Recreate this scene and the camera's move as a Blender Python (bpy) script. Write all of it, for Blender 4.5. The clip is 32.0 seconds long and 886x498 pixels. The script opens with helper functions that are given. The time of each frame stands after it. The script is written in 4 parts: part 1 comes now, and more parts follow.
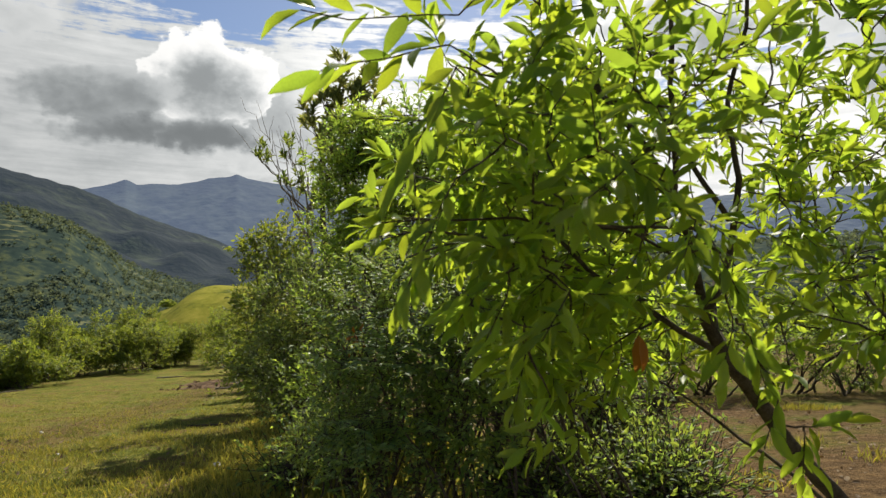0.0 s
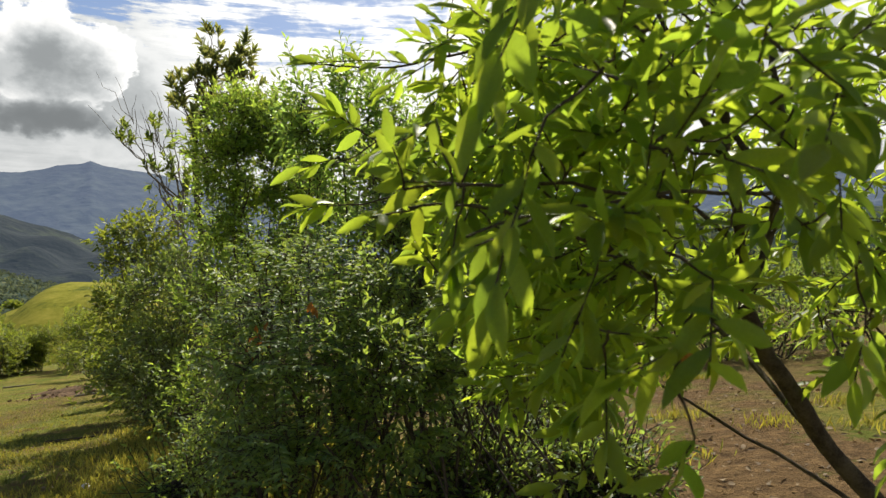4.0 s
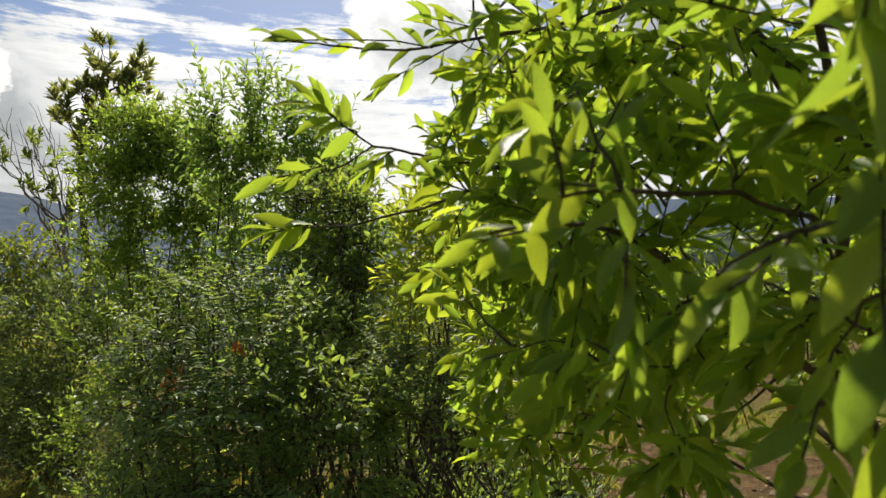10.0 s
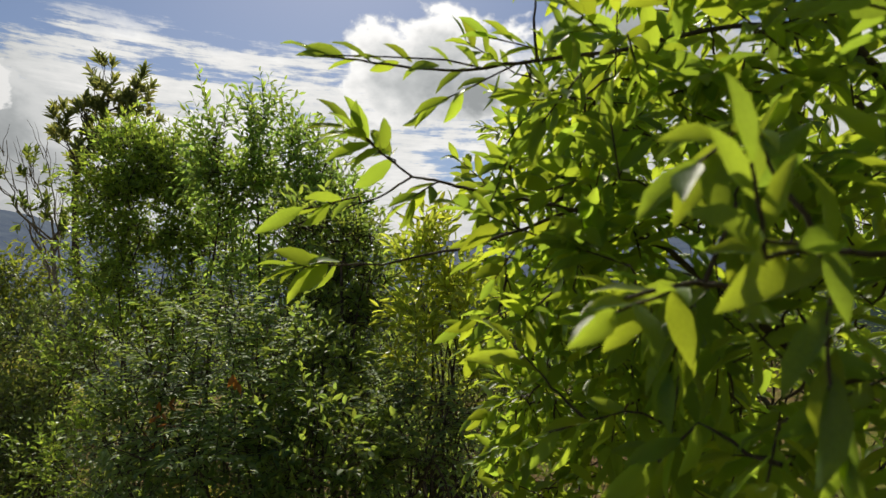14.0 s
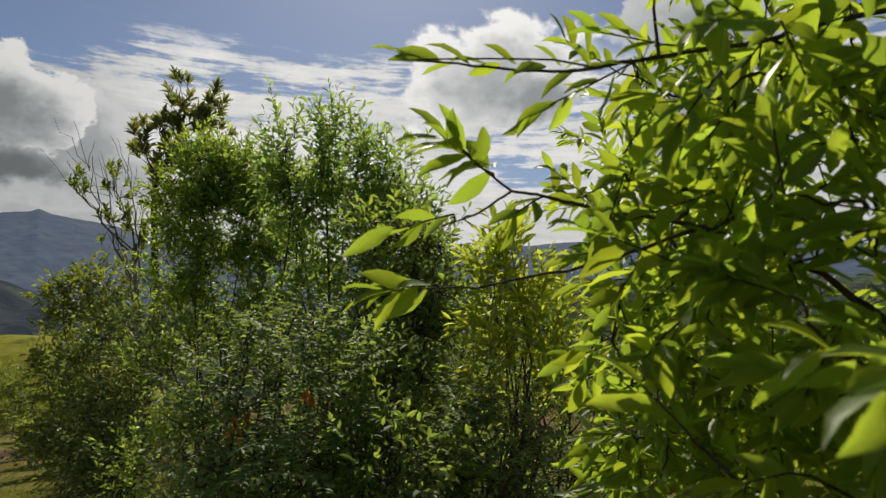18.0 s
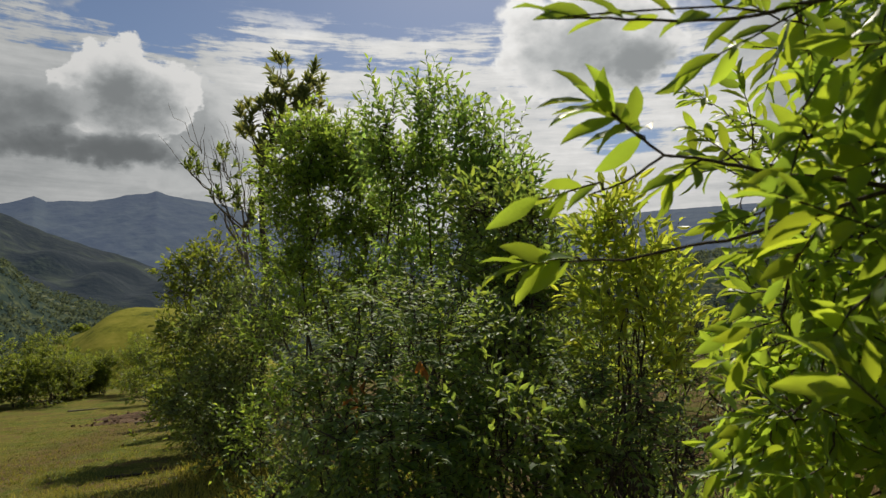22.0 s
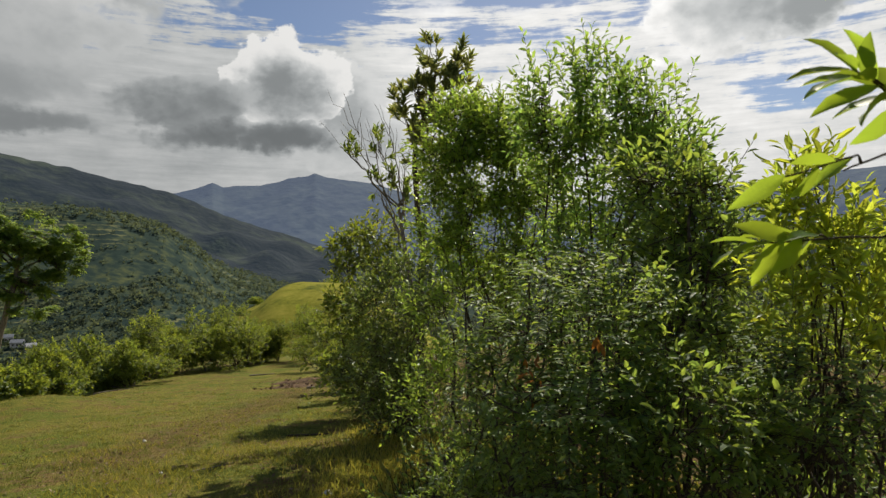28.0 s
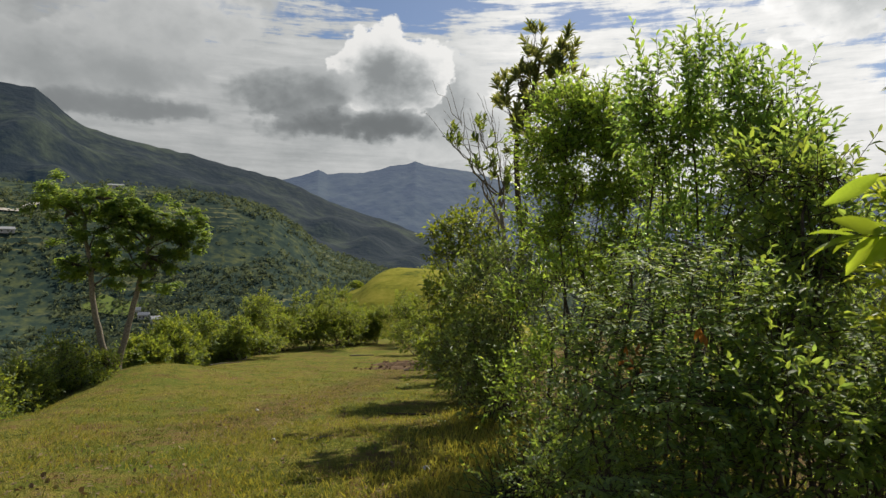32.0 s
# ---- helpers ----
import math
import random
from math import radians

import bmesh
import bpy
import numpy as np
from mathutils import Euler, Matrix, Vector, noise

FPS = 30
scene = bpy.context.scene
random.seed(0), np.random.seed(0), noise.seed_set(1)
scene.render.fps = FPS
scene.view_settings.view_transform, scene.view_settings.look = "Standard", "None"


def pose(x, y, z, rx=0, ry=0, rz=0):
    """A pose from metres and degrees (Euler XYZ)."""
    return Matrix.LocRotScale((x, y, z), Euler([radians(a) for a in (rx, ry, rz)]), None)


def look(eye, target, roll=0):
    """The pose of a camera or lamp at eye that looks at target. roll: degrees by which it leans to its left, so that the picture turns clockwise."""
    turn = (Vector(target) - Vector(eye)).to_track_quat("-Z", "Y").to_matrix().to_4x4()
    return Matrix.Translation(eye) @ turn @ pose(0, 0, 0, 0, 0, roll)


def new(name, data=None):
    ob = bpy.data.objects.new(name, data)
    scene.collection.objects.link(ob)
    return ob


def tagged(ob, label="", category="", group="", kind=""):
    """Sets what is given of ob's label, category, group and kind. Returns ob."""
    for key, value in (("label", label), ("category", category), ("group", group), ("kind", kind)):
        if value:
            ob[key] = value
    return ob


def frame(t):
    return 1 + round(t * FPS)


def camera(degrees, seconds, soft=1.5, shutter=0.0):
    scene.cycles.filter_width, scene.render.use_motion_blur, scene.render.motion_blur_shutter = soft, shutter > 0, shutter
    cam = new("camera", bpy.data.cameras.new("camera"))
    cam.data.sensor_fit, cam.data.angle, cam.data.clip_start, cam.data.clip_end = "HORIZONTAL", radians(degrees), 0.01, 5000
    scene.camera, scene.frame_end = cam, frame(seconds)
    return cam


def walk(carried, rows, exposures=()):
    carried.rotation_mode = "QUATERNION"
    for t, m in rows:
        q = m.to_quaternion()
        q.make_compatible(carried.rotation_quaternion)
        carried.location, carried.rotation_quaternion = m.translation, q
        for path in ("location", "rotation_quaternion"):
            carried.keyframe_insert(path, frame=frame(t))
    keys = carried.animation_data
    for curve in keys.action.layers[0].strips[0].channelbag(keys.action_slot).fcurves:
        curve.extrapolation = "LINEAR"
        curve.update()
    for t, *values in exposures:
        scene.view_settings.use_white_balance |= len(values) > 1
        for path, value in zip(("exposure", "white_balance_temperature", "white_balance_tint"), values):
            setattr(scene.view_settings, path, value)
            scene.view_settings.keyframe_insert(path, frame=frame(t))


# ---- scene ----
def aim(x, y, z, yaw, pitch, roll):
    """A camera pose: yaw to the left of +y, pitch up, lean to the left, in degrees."""
    return pose(x, y, z, 90 + pitch, 0, yaw) @ pose(0, 0, 0, 0, 0, roll)


cam = camera(69.16, 32.0, soft=1.4)
# a small lens focused on the thicket: what brushes past close by is soft
cam.data.dof.use_dof, cam.data.dof.focus_distance, cam.data.dof.aperture_fstop = True, 5.5, 9.0
PATH = [
    (0, 0.280, -1.063, 1.385, -9.41, 1.53, 1.00),
    (0.5, 0.271, -1.007, 1.392, -9.21, 1.29, 0.42),
    (1, 0.250, -0.941, 1.388, -9.73, 0.53, 0.73),
    (1.5, 0.228, -0.878, 1.383, -10.81, 0.21, 0.81),
    (2, 0.212, -0.822, 1.380, -12.12, 0.25, 0.60),
    (2.5, 0.196, -0.767, 1.380, -14.04, 0.43, -0.22),
    (3, 0.176, -0.725, 1.380, -16.57, 0.88, -0.67),
    (3.5, 0.155, -0.688, 1.383, -18.59, 0.66, -0.65),
    (5.5, 0.092, -0.569, 1.380, -24.37, 0.29, -0.73),
    (6, 0.081, -0.542, 1.384, -25.95, 0.35, -1.00),
    (6.5, 0.072, -0.517, 1.390, -27.28, 0.52, -1.13),
    (7, 0.060, -0.498, 1.396, -28.64, 0.70, -1.69),
    (7.5, 0.047, -0.468, 1.400, -28.84, 0.67, -2.28),
    (8, 0.030, -0.449, 1.405, -28.25, 0.92, -2.48),
    (8.5, 0.027, -0.405, 1.404, -28.63, 1.22, -2.02),
    (9, 0.030, -0.359, 1.401, -28.62, 1.46, -1.47),
    (9.5, 0.038, -0.323, 1.398, -28.64, 2.52, -1.33),
    (10, 0.052, -0.283, 1.402, -28.89, 2.51, -1.10),
    (10.5, 0.054, -0.255, 1.411, -28.58, 3.02, -0.63),
    (11, 0.056, -0.229, 1.415, -28.41, 3.41, -0.54),
    (11.5, 0.053, -0.203, 1.415, -28.60, 3.64, -0.29),
    (12, 0.050, -0.184, 1.417, -28.91, 4.23, -0.04),
    (12.5, 0.050, -0.164, 1.423, -29.46, 4.60, 0.17),
    (13, 0.047, -0.148, 1.424, -29.68, 4.96, 0.25),
    (13.5, 0.043, -0.135, 1.427, -29.67, 5.12, 0.44),
    (15.5, 0.040, -0.084, 1.450, -29.17, 5.57, 0.84),
    (16, 0.039, -0.065, 1.452, -28.59, 5.83, 0.85),
    (16.5, 0.035, -0.058, 1.458, -27.45, 6.03, 1.00),
    (17, 0.035, -0.058, 1.464, -26.40, 6.00, 0.81),
    (17.5, 0.035, -0.037, 1.467, -25.17, 5.89, 0.85),
    (18, 0.037, -0.008, 1.465, -23.94, 5.71, 0.74),
    (18.5, 0.030, -0.002, 1.456, -22.61, 5.65, 0.82),
    (19, 0.024, 0.009, 1.459, -21.06, 5.12, 0.81),
    (19.5, 0.010, -0.002, 1.465, -19.79, 4.77, 0.70),
    (20, 0.000, 0.000, 1.470, -18.83, 4.59, 0.69),
    (20.5, -0.012, -0.001, 1.469, -17.86, 4.30, 0.61),
    (21, -0.014, 0.020, 1.467, -17.05, 3.92, 0.44),
    (21.5, -0.013, 0.043, 1.469, -16.34, 3.44, 0.46),
    (22, -0.017, 0.051, 1.469, -15.64, 3.11, 0.23),
    (22.5, -0.017, 0.067, 1.466, -14.62, 2.64, 0.31),
    (23, -0.014, 0.083, 1.468, -13.54, 2.14, 0.23),
    (23.5, -0.012, 0.099, 1.464, -12.49, 1.75, 0.25),
    (24, -0.022, 0.101, 1.460, -11.91, 1.52, 0.40),
    (24.5, -0.031, 0.099, 1.459, -11.00, 1.23, 0.57),
    (25, -0.033, 0.106, 1.458, -9.98, 1.42, 0.63),
    (25.5, -0.040, 0.109, 1.454, -9.10, 1.34, 0.87),
    (27.5, -0.138, 0.049, 1.479, -5.05, 0.93, 0.02),
    (28, -0.145, 0.039, 1.483, -2.70, 0.78, -0.58),
    (28.5, -0.153, 0.035, 1.482, -1.89, 0.44, -0.74),
    (29, -0.161, 0.019, 1.482, -1.18, 0.70, -0.50),
    (29.5, -0.166, 0.001, 1.482, 0.02, 0.58, -0.35),
    (30, -0.170, -0.032, 1.482, 1.53, 0.49, -0.08),
    (30.5, -0.176, -0.069, 1.482, 2.66, 0.56, 0.05),
    (31, -0.185, -0.101, 1.485, 3.57, 0.39, 0.47),
    (31.5, -0.191, -0.126, 1.478, 4.45, 0.09, 0.76),
    (32, -0.189, -0.138, 1.473, 5.93, -0.26, 0.94),
]
walk(cam, [(t, aim(x, y, z, yaw, pitch, roll)) for t, x, y, z, yaw, pitch, roll in PATH],
     exposures=[(0, 0.40), (6, 0.52), (9, 0.42), (13, 0.12), (17, -0.22), (22, -0.24), (25, -0.16), (28, 0.02), (32, 0.1)])

# ---- light ----
SUN_AZ, SUN_EL = 20.0, 44.0      # degrees to the right of +y, and up
sun_way = Vector((math.sin(radians(SUN_AZ)) * math.cos(radians(SUN_EL)), math.cos(radians(SUN_AZ)) * math.cos(radians(SUN_EL)), math.sin(radians(SUN_EL))))
sun = new("sun", bpy.data.lights.new("sun", "SUN"))
sun.data.energy, sun.data.angle, sun.data.color = 5.0, radians(0.6), (1.0, 0.92, 0.76)
sun.matrix_world = look(sun_way * 50, (0, 0, 0))


class Nodes:
    """A short hand for node trees."""

    def __init__(self, tree):
        self.tree = tree
        tree.nodes.clear()

    def add(self, kind, ins=None, operation="", use_clamp=False, data_type="", blend_type="", interpolation_type=""):
        node = self.tree.nodes.new(kind)
        if operation:
            node.operation = operation
        if use_clamp:
            node.use_clamp = True
        if data_type:
            node.data_type, node.blend_type = data_type, blend_type
        if interpolation_type:
            node.interpolation_type = interpolation_type
        for key, value in (ins or {}).items():
            self.set(node, key, value)
        return node

    def set(self, node, key, value):
        socket = node.inputs[key]
        if isinstance(value, bpy.types.NodeSocket):
            self.tree.links.new(value, socket)
        else:
            socket.default_value = value

    def math(self, op, a, b=0.0, c=0.0, clamp=False):
        return self.add("ShaderNodeMath", {0: a, 1: b, 2: c}, operation=op, use_clamp=clamp).outputs[0]

    def ramp(self, fac, stops, mode="LINEAR"):
        node = self.add("ShaderNodeValToRGB", {0: fac})
        node.color_ramp.interpolation = mode
        items = node.color_ramp.elements
        while len(items) < len(stops):
            items.new(0.5)
        for item, (at, colour) in zip(items, stops):
            item.position, item.color = at, (*colour, 1) if len(colour) == 3 else colour
        return node.outputs[0]

    def noise(self, vector, scale, detail=4.0, rough=0.55, **more):
        return self.add("ShaderNodeTexNoise", {"Vector": vector, "Scale": scale, "Detail": detail, "Roughness": rough, **more}).outputs[0]

    def mix(self, fac, a, b, blend="MIX"):
        node = self.add("ShaderNodeMix", data_type="RGBA", blend_type=blend)
        self.set(node, 0, fac), self.set(node, 6, a), self.set(node, 7, b)
        return node.outputs[2]

    def step(self, value, low, high):
        return self.add("ShaderNodeMapRange", {0: value, 1: low, 2: high, 3: 0.0, 4: 1.0}, interpolation_type="SMOOTHSTEP").outputs[0]


# clouds, far to near: azimuth and rise of the middle, half width and half height in degrees, edge, brightness of rim and of body, how far the body's shade reaches, depth of the billows
CLOUDS = [(-40, 22, 24, 14, .70, .56, .34, .9, .9), (-30, 17.5, 9, 3.5, .60, .66, .46, .8, .8), (-36, 13.5, 12, 2.6, .6, .52, .36, .8, .8), (29.0, 20.5, 9.5, 5.6, .35, .95, .42, .70, .8), (47, 20, 9, 9, .4, .6, .32, .8, .8), (7.5, 11.8, 12.0, 4.0, .30, .88, .66, .9, .8), (-5.0, 10.5, 8, 3.0, .4, .66, .42, .8, .7),
          (-8.5, 13.4, 8.0, 4.2, .30, .66, .34, .55, .75), (-10.8, 14.9, 6.0, 4.2, .16, .80, .26, .45, .60), (-19.5, 12.8, 6.5, 2.6, .55, .46, .24, .5, .9), (-14.0, 10.4, 10.0, 1.9, .7, .30, .18, .5, .9), (-33, 10.6, 9.0, 1.5, .7, .40, .27, .6, .9), (-22, 24.5, 7, 2.6, .7, .42, .27, .6, .9), (32, 19.0, 6, 2.6, .8, .50, .32, .6, .9)]


def sky_world():
    world = bpy.data.worlds.new("sky")
    scene.world = world
    world.use_nodes = True
    n = Nodes(world.node_tree)
    sky = n.add("ShaderNodeTexSky")
    sky.sky_type, sky.sun_disc, sky.altitude = "NISHITA", False, 600.0
    sky.sun_elevation, sky.sun_rotation = radians(SUN_EL), radians(SUN_AZ)
    way = n.add("ShaderNodeTexCoord").outputs["Generated"]
    x, y, z = n.add("ShaderNodeSeparateXYZ", {0: way}).outputs
    az0, el0 = n.math("MULTIPLY", n.math("ARCTAN2", x, y), 57.296), n.math("MULTIPLY", n.math("ARCSINE", z), 57.296)
    tall = n.add("ShaderNodeVectorMath", {0: way, 1: (1.0, 1.0, 1.35)}, operation="MULTIPLY").outputs[0]
    warp = n.add("ShaderNodeTexNoise", {"Vector": tall, "Scale": 11.0, "Detail": 6.0, "Roughness": 0.6}).outputs["Color"]
    wx, wy, _ = n.add("ShaderNodeSeparateXYZ", {0: warp}).outputs
    az, el = n.math("MULTIPLY_ADD", n.math("SUBTRACT", wx, 0.5), 7.0, az0), n.math("MULTIPLY_ADD", n.math("SUBTRACT", wy, 0.5), 4.0, el0)
    # billows: rounded lumps in three sizes
    billow = 0.0
    bent = n.add("ShaderNodeVectorMath", {0: warp, 1: (0.05, 0.05, 0.05), 2: tall}, operation="MULTIPLY_ADD").outputs[0]
    for scale, amount in ((15.0, 0.62), (34.0, 0.34), (80.0, 0.20)):
        lump = n.add("ShaderNodeTexVoronoi", {"Vector": bent, "Scale": scale})
        lump.feature = "SMOOTH_F1"
        billow = n.math("MULTIPLY_ADD", n.math("SUBTRACT", 0.42, lump.outputs["Distance"]), amount, billow)
    wisp = n.math("SUBTRACT", n.noise(tall, 26.0, 7.0, 0.62), 0.5)
    soft = n.math("SUBTRACT", n.noise(tall, 7.0, 6.0, 0.55), 0.5)

    def blend(low, a, b):
        return n.math("MULTIPLY_ADD", n.math("SUBTRACT", b, a), low, a)

    blue = n.mix(1.0, sky.outputs[0], (0.060, 0.063, 0.069, 1), "MULTIPLY")
    # a high sheet, thin and drawn out in streaks, closing towards the skyline
    flat = n.add("ShaderNodeVectorMath", {0: way, 1: (1.6, 1.6, 15.0)}, operation="MULTIPLY").outputs[0]
    streak = n.math("MULTIPLY_ADD", n.noise(flat, 5.0, 9.0, 0.66), 1.0, n.math("MULTIPLY", wisp, 0.35))
    upper = n.math("SUBTRACT", 1.0, n.step(el, 20.5, 23.5))
    # two clear patches
    clear = 0.0
    for a, e, wide, high, amount in ((-11.0, 21.8, 7.0, 2.4, 0.40), (31.0, 12.8, 6.5, 2.6, 0.42), (12.0, 24.5, 12.0, 2.0, 0.4)):
        u, v = n.math("MULTIPLY_ADD", az, 1 / wide, -a / wide), n.math("MULTIPLY_ADD", el, 1 / high, -e / high)
        clear = n.math("MULTIPLY_ADD", n.math("EXPONENT", n.math("MULTIPLY", n.math("ADD", n.math("MULTIPLY", u, u), n.math("MULTIPLY", v, v)), -1.0)), amount, clear)
    sheet = n.step(n.math("ADD", n.math("SUBTRACT", streak, clear), n.math("MULTIPLY_ADD", n.step(el, 19.0, 13.0), 0.26, n.math("MULTIPLY", soft, 0.3))), 0.37, 0.53)
    cover = n.math("MULTIPLY", sheet, upper)
    bright = n.math("MULTIPLY_ADD", streak, 0.60, n.math("MULTIPLY_ADD", soft, 0.5, 0.47), clamp=True)
    bright = n.math("MULTIPLY", bright, n.math("MULTIPLY_ADD", n.step(az, -14.0, 8.0), 0.30, 0.68))
    for a, e, wide, high, edge, rim, body, shade, rough in CLOUDS:
        u, v = n.math("MULTIPLY_ADD", az, 1 / wide, -a / wide), n.math("MULTIPLY_ADD", el, 1 / high, -e / high)
        inside = n.math("SUBTRACT", 1.0, n.math("ADD", n.math("MULTIPLY", u, u), n.math("MULTIPLY", v, v)))
        inside = n.math("MULTIPLY_ADD", billow, rough * 2.0, n.math("MULTIPLY_ADD", wisp, 0.5, inside))
        alpha = n.step(inside, 0.0, edge)
        # the top and the thin rim shine, the thick lower body is grey
        deep = n.math("ADD", n.math("MULTIPLY_ADD", v, -0.30, inside), n.math("MULTIPLY_ADD", soft, 1.6, n.math("MULTIPLY", billow, -0.7)))
        tone = blend(n.step(deep, 0.05, shade + 0.55), rim, body)
        bright, cover = blend(alpha, bright, tone), n.math("MAXIMUM", cover, alpha)
    # clouds shine more the nearer they stand to the sun
    facing = n.add("ShaderNodeVectorMath", {0: way, 1: sun_way[:]}, operation="DOT_PRODUCT").outputs["Value"]
    gain = n.math("MULTIPLY_ADD", n.step(facing, 0.55, 0.98), 0.30, 0.80)
    level = n.math("MULTIPLY", bright, gain)
    cloud = n.mix(1.0, n.add("ShaderNodeCombineXYZ", {0: level, 1: level, 2: level}).outputs[0], n.ramp(bright, [(0.15, (0.96, 1.03, 1.05)), (0.8, (1.0, 0.99, 0.965))]), "MULTIPLY")
    both = n.mix(cover, blue, cloud)
    back = n.add("ShaderNodeBackground", {0: both, 1: 1.0})
    n.add("ShaderNodeOutputWorld", {0: back.outputs[0]})


sky_world()

# ---- materials ----
def material(name):
    m = bpy.data.materials.new(name)
    m.use_nodes = True
    return m, Nodes(m.node_tree)


def leaf_material(name, dark, light, through_colour, gloss=0.35, see=0.5):
    """Leaves: each takes its own tint between dark and light; light shines through the blade."""
    m, n = material(name)
    geo, info = n.add("ShaderNodeNewGeometry"), n.add("ShaderNodeObjectInfo")
    tint = n.math("FRACT", n.math("ADD", geo.outputs["Random Per Island"], info.outputs["Random"]))
    place = n.add("ShaderNodeTexCoord").outputs["Object"]
    fine = n.noise(place, 60.0, 3.0)
    colour = n.mix(n.math("MULTIPLY_ADD", fine, 0.5, n.math("MULTIPLY", tint, 0.7), clamp=True), (*dark, 1), (*light, 1))
    glow = n.mix(tint, (*through_colour, 1), (through_colour[0] * 1.35, through_colour[1] * 1.08, through_colour[2] * 0.7, 1))
    pale = n.math("MULTIPLY_ADD", n.math("FRACT", n.math("MULTIPLY", tint, 7.3)), 0.62, 0.52)
    glow = n.mix(1.0, glow, n.add("ShaderNodeCombineXYZ", {0: pale, 1: pale, 2: pale}).outputs[0], "MULTIPLY")
    blot = n.math("MULTIPLY_ADD", n.noise(place, 22.0, 4.0), 0.5, 0.75)
    glow = n.mix(1.0, glow, n.add("ShaderNodeCombineXYZ", {0: blot, 1: blot, 2: blot}).outputs[0], "MULTIPLY")
    bump = n.add("ShaderNodeBump", {"Height": fine, "Strength": 0.15, "Distance": 0.004})
    face = n.add("ShaderNodeBsdfPrincipled", {"Base Color": colour, "Roughness": gloss, "Specular IOR Level": 0.4, "Normal": bump.outputs[0]})
    thin = n.add("ShaderNodeBsdfTranslucent", {"Color": glow})
    both = n.add("ShaderNodeMixShader", {0: see, 1: face.outputs[0], 2: thin.outputs[0]})
    n.add("ShaderNodeOutputMaterial", {0: both.outputs[0]})
    return m


def rough_material(name, dark, light, scale=8.0, rough=0.9, bump=0.4, size=0.01, glow=None, span=(0.38, 0.82)):
    m, n = material(name)
    place = n.add("ShaderNodeTexCoord").outputs["Object"]
    coarse, fine = n.noise(place, scale, 6.0), n.noise(place, scale * 7, 4.0)
    fac = n.math("MULTIPLY_ADD", fine, 0.4, n.math("MULTIPLY", coarse, 0.8), clamp=True)
    colour = n.ramp(n.step(fac, *span), [(0.0, dark), (1.0, light)])
    relief = n.add("ShaderNodeBump", {"Height": fine, "Strength": bump, "Distance": size})
    face = n.add("ShaderNodeBsdfPrincipled", {"Base Color": colour, "Roughness": rough, "Specular IOR Level": 0.15, "Normal": relief.outputs[0]})
    # glow: emission that stands in for haze in front of a range
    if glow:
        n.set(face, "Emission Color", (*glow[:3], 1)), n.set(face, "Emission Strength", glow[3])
    n.add("ShaderNodeOutputMaterial", {0: face.outputs[0]})
    return m


M_NEAR = leaf_material("broad_leaf", (0.042, 0.105, 0.022), (0.09, 0.18, 0.034), (0.51, 0.74, 0.065), 0.45, 0.55)
M_SHRUB = leaf_material("shrub_leaf", (0.032, 0.078, 0.026), (0.09, 0.150, 0.045), (0.47, 0.68, 0.115), 0.54, 0.46)
M_FROND = leaf_material("feathered_leaf", (0.055, 0.120, 0.035), (0.145, 0.22, 0.070), (0.47, 0.68, 0.12), 0.54, 0.40)
M_TALL = leaf_material("tall_shrub_leaf", (0.044, 0.105, 0.035), (0.11, 0.185, 0.056), (0.50, 0.78, 0.15), 0.42, 0.53)
M_LIME = leaf_material("lime_leaf", (0.06, 0.130, 0.026), (0.125, 0.21, 0.042), (0.56, 0.82, 0.12), 0.38, 0.50)
M_SAPLING = leaf_material("sapling_leaf", (0.08, 0.14, 0.030), (0.17, 0.23, 0.050), (0.70, 0.88, 0.10), 0.42, 0.56)
M_DUSTY = leaf_material("dusty_leaf", (0.042, 0.078, 0.026), (0.105, 0.150, 0.046), (0.38, 0.54, 0.11), 0.45, 0.40)
M_DARK = leaf_material("thick_leaf", (0.055, 0.085, 0.040), (0.125, 0.15, 0.062), (0.42, 0.50, 0.15), 0.36, 0.46)
M_HEDGE = leaf_material("hedge_leaf", (0.038, 0.076, 0.020), (0.09, 0.140, 0.032), (0.46, 0.60, 0.07), 0.50, 0.42)
M_BLADE = leaf_material("grass_blade", (0.09, 0.14, 0.022), (0.29, 0.26, 0.07), (0.50, 0.50, 0.08), 0.6, 0.45)
M_TUFT = leaf_material("tussock_blade", (0.06, 0.085, 0.018), (0.15, 0.16, 0.045), (0.30, 0.36, 0.06), 0.6, 0.35)
M_LITTER = leaf_material("dry_litter", (0.05, 0.032, 0.018), (0.30, 0.22, 0.12), (0.20, 0.13, 0.06), 0.8, 0.15)
M_ORANGE = leaf_material("withered_leaf", (0.28, 0.11, 0.025), (0.42, 0.19, 0.04), (0.52, 0.22, 0.04), 0.5, 0.45)
M_BARK = rough_material("bark", (0.035, 0.026, 0.02), (0.12, 0.095, 0.07), 30.0, 0.9, 0.6, 0.004)
M_PALE = rough_material("pale_bark", (0.10, 0.085, 0.065), (0.30, 0.26, 0.21), 18.0, 0.9, 0.5, 0.004)
# the far woods' green leans to blue, valley haze mixed into the colour
M_WOODS = leaf_material("woods_leaf", (0.040, 0.064, 0.048), (0.070, 0.098, 0.060), (0.18, 0.24, 0.13), 1.0, 0.45)
# both ranges give off faint blue in place of distance haze
M_RIDGE = rough_material("ridge_forest_haze_glow", (0.006, 0.011, 0.011), (0.046, 0.058, 0.028), 0.0045, 1.0, 0.55, 14.0, (0.019, 0.035, 0.060, 0.50), (0.54, 0.80))
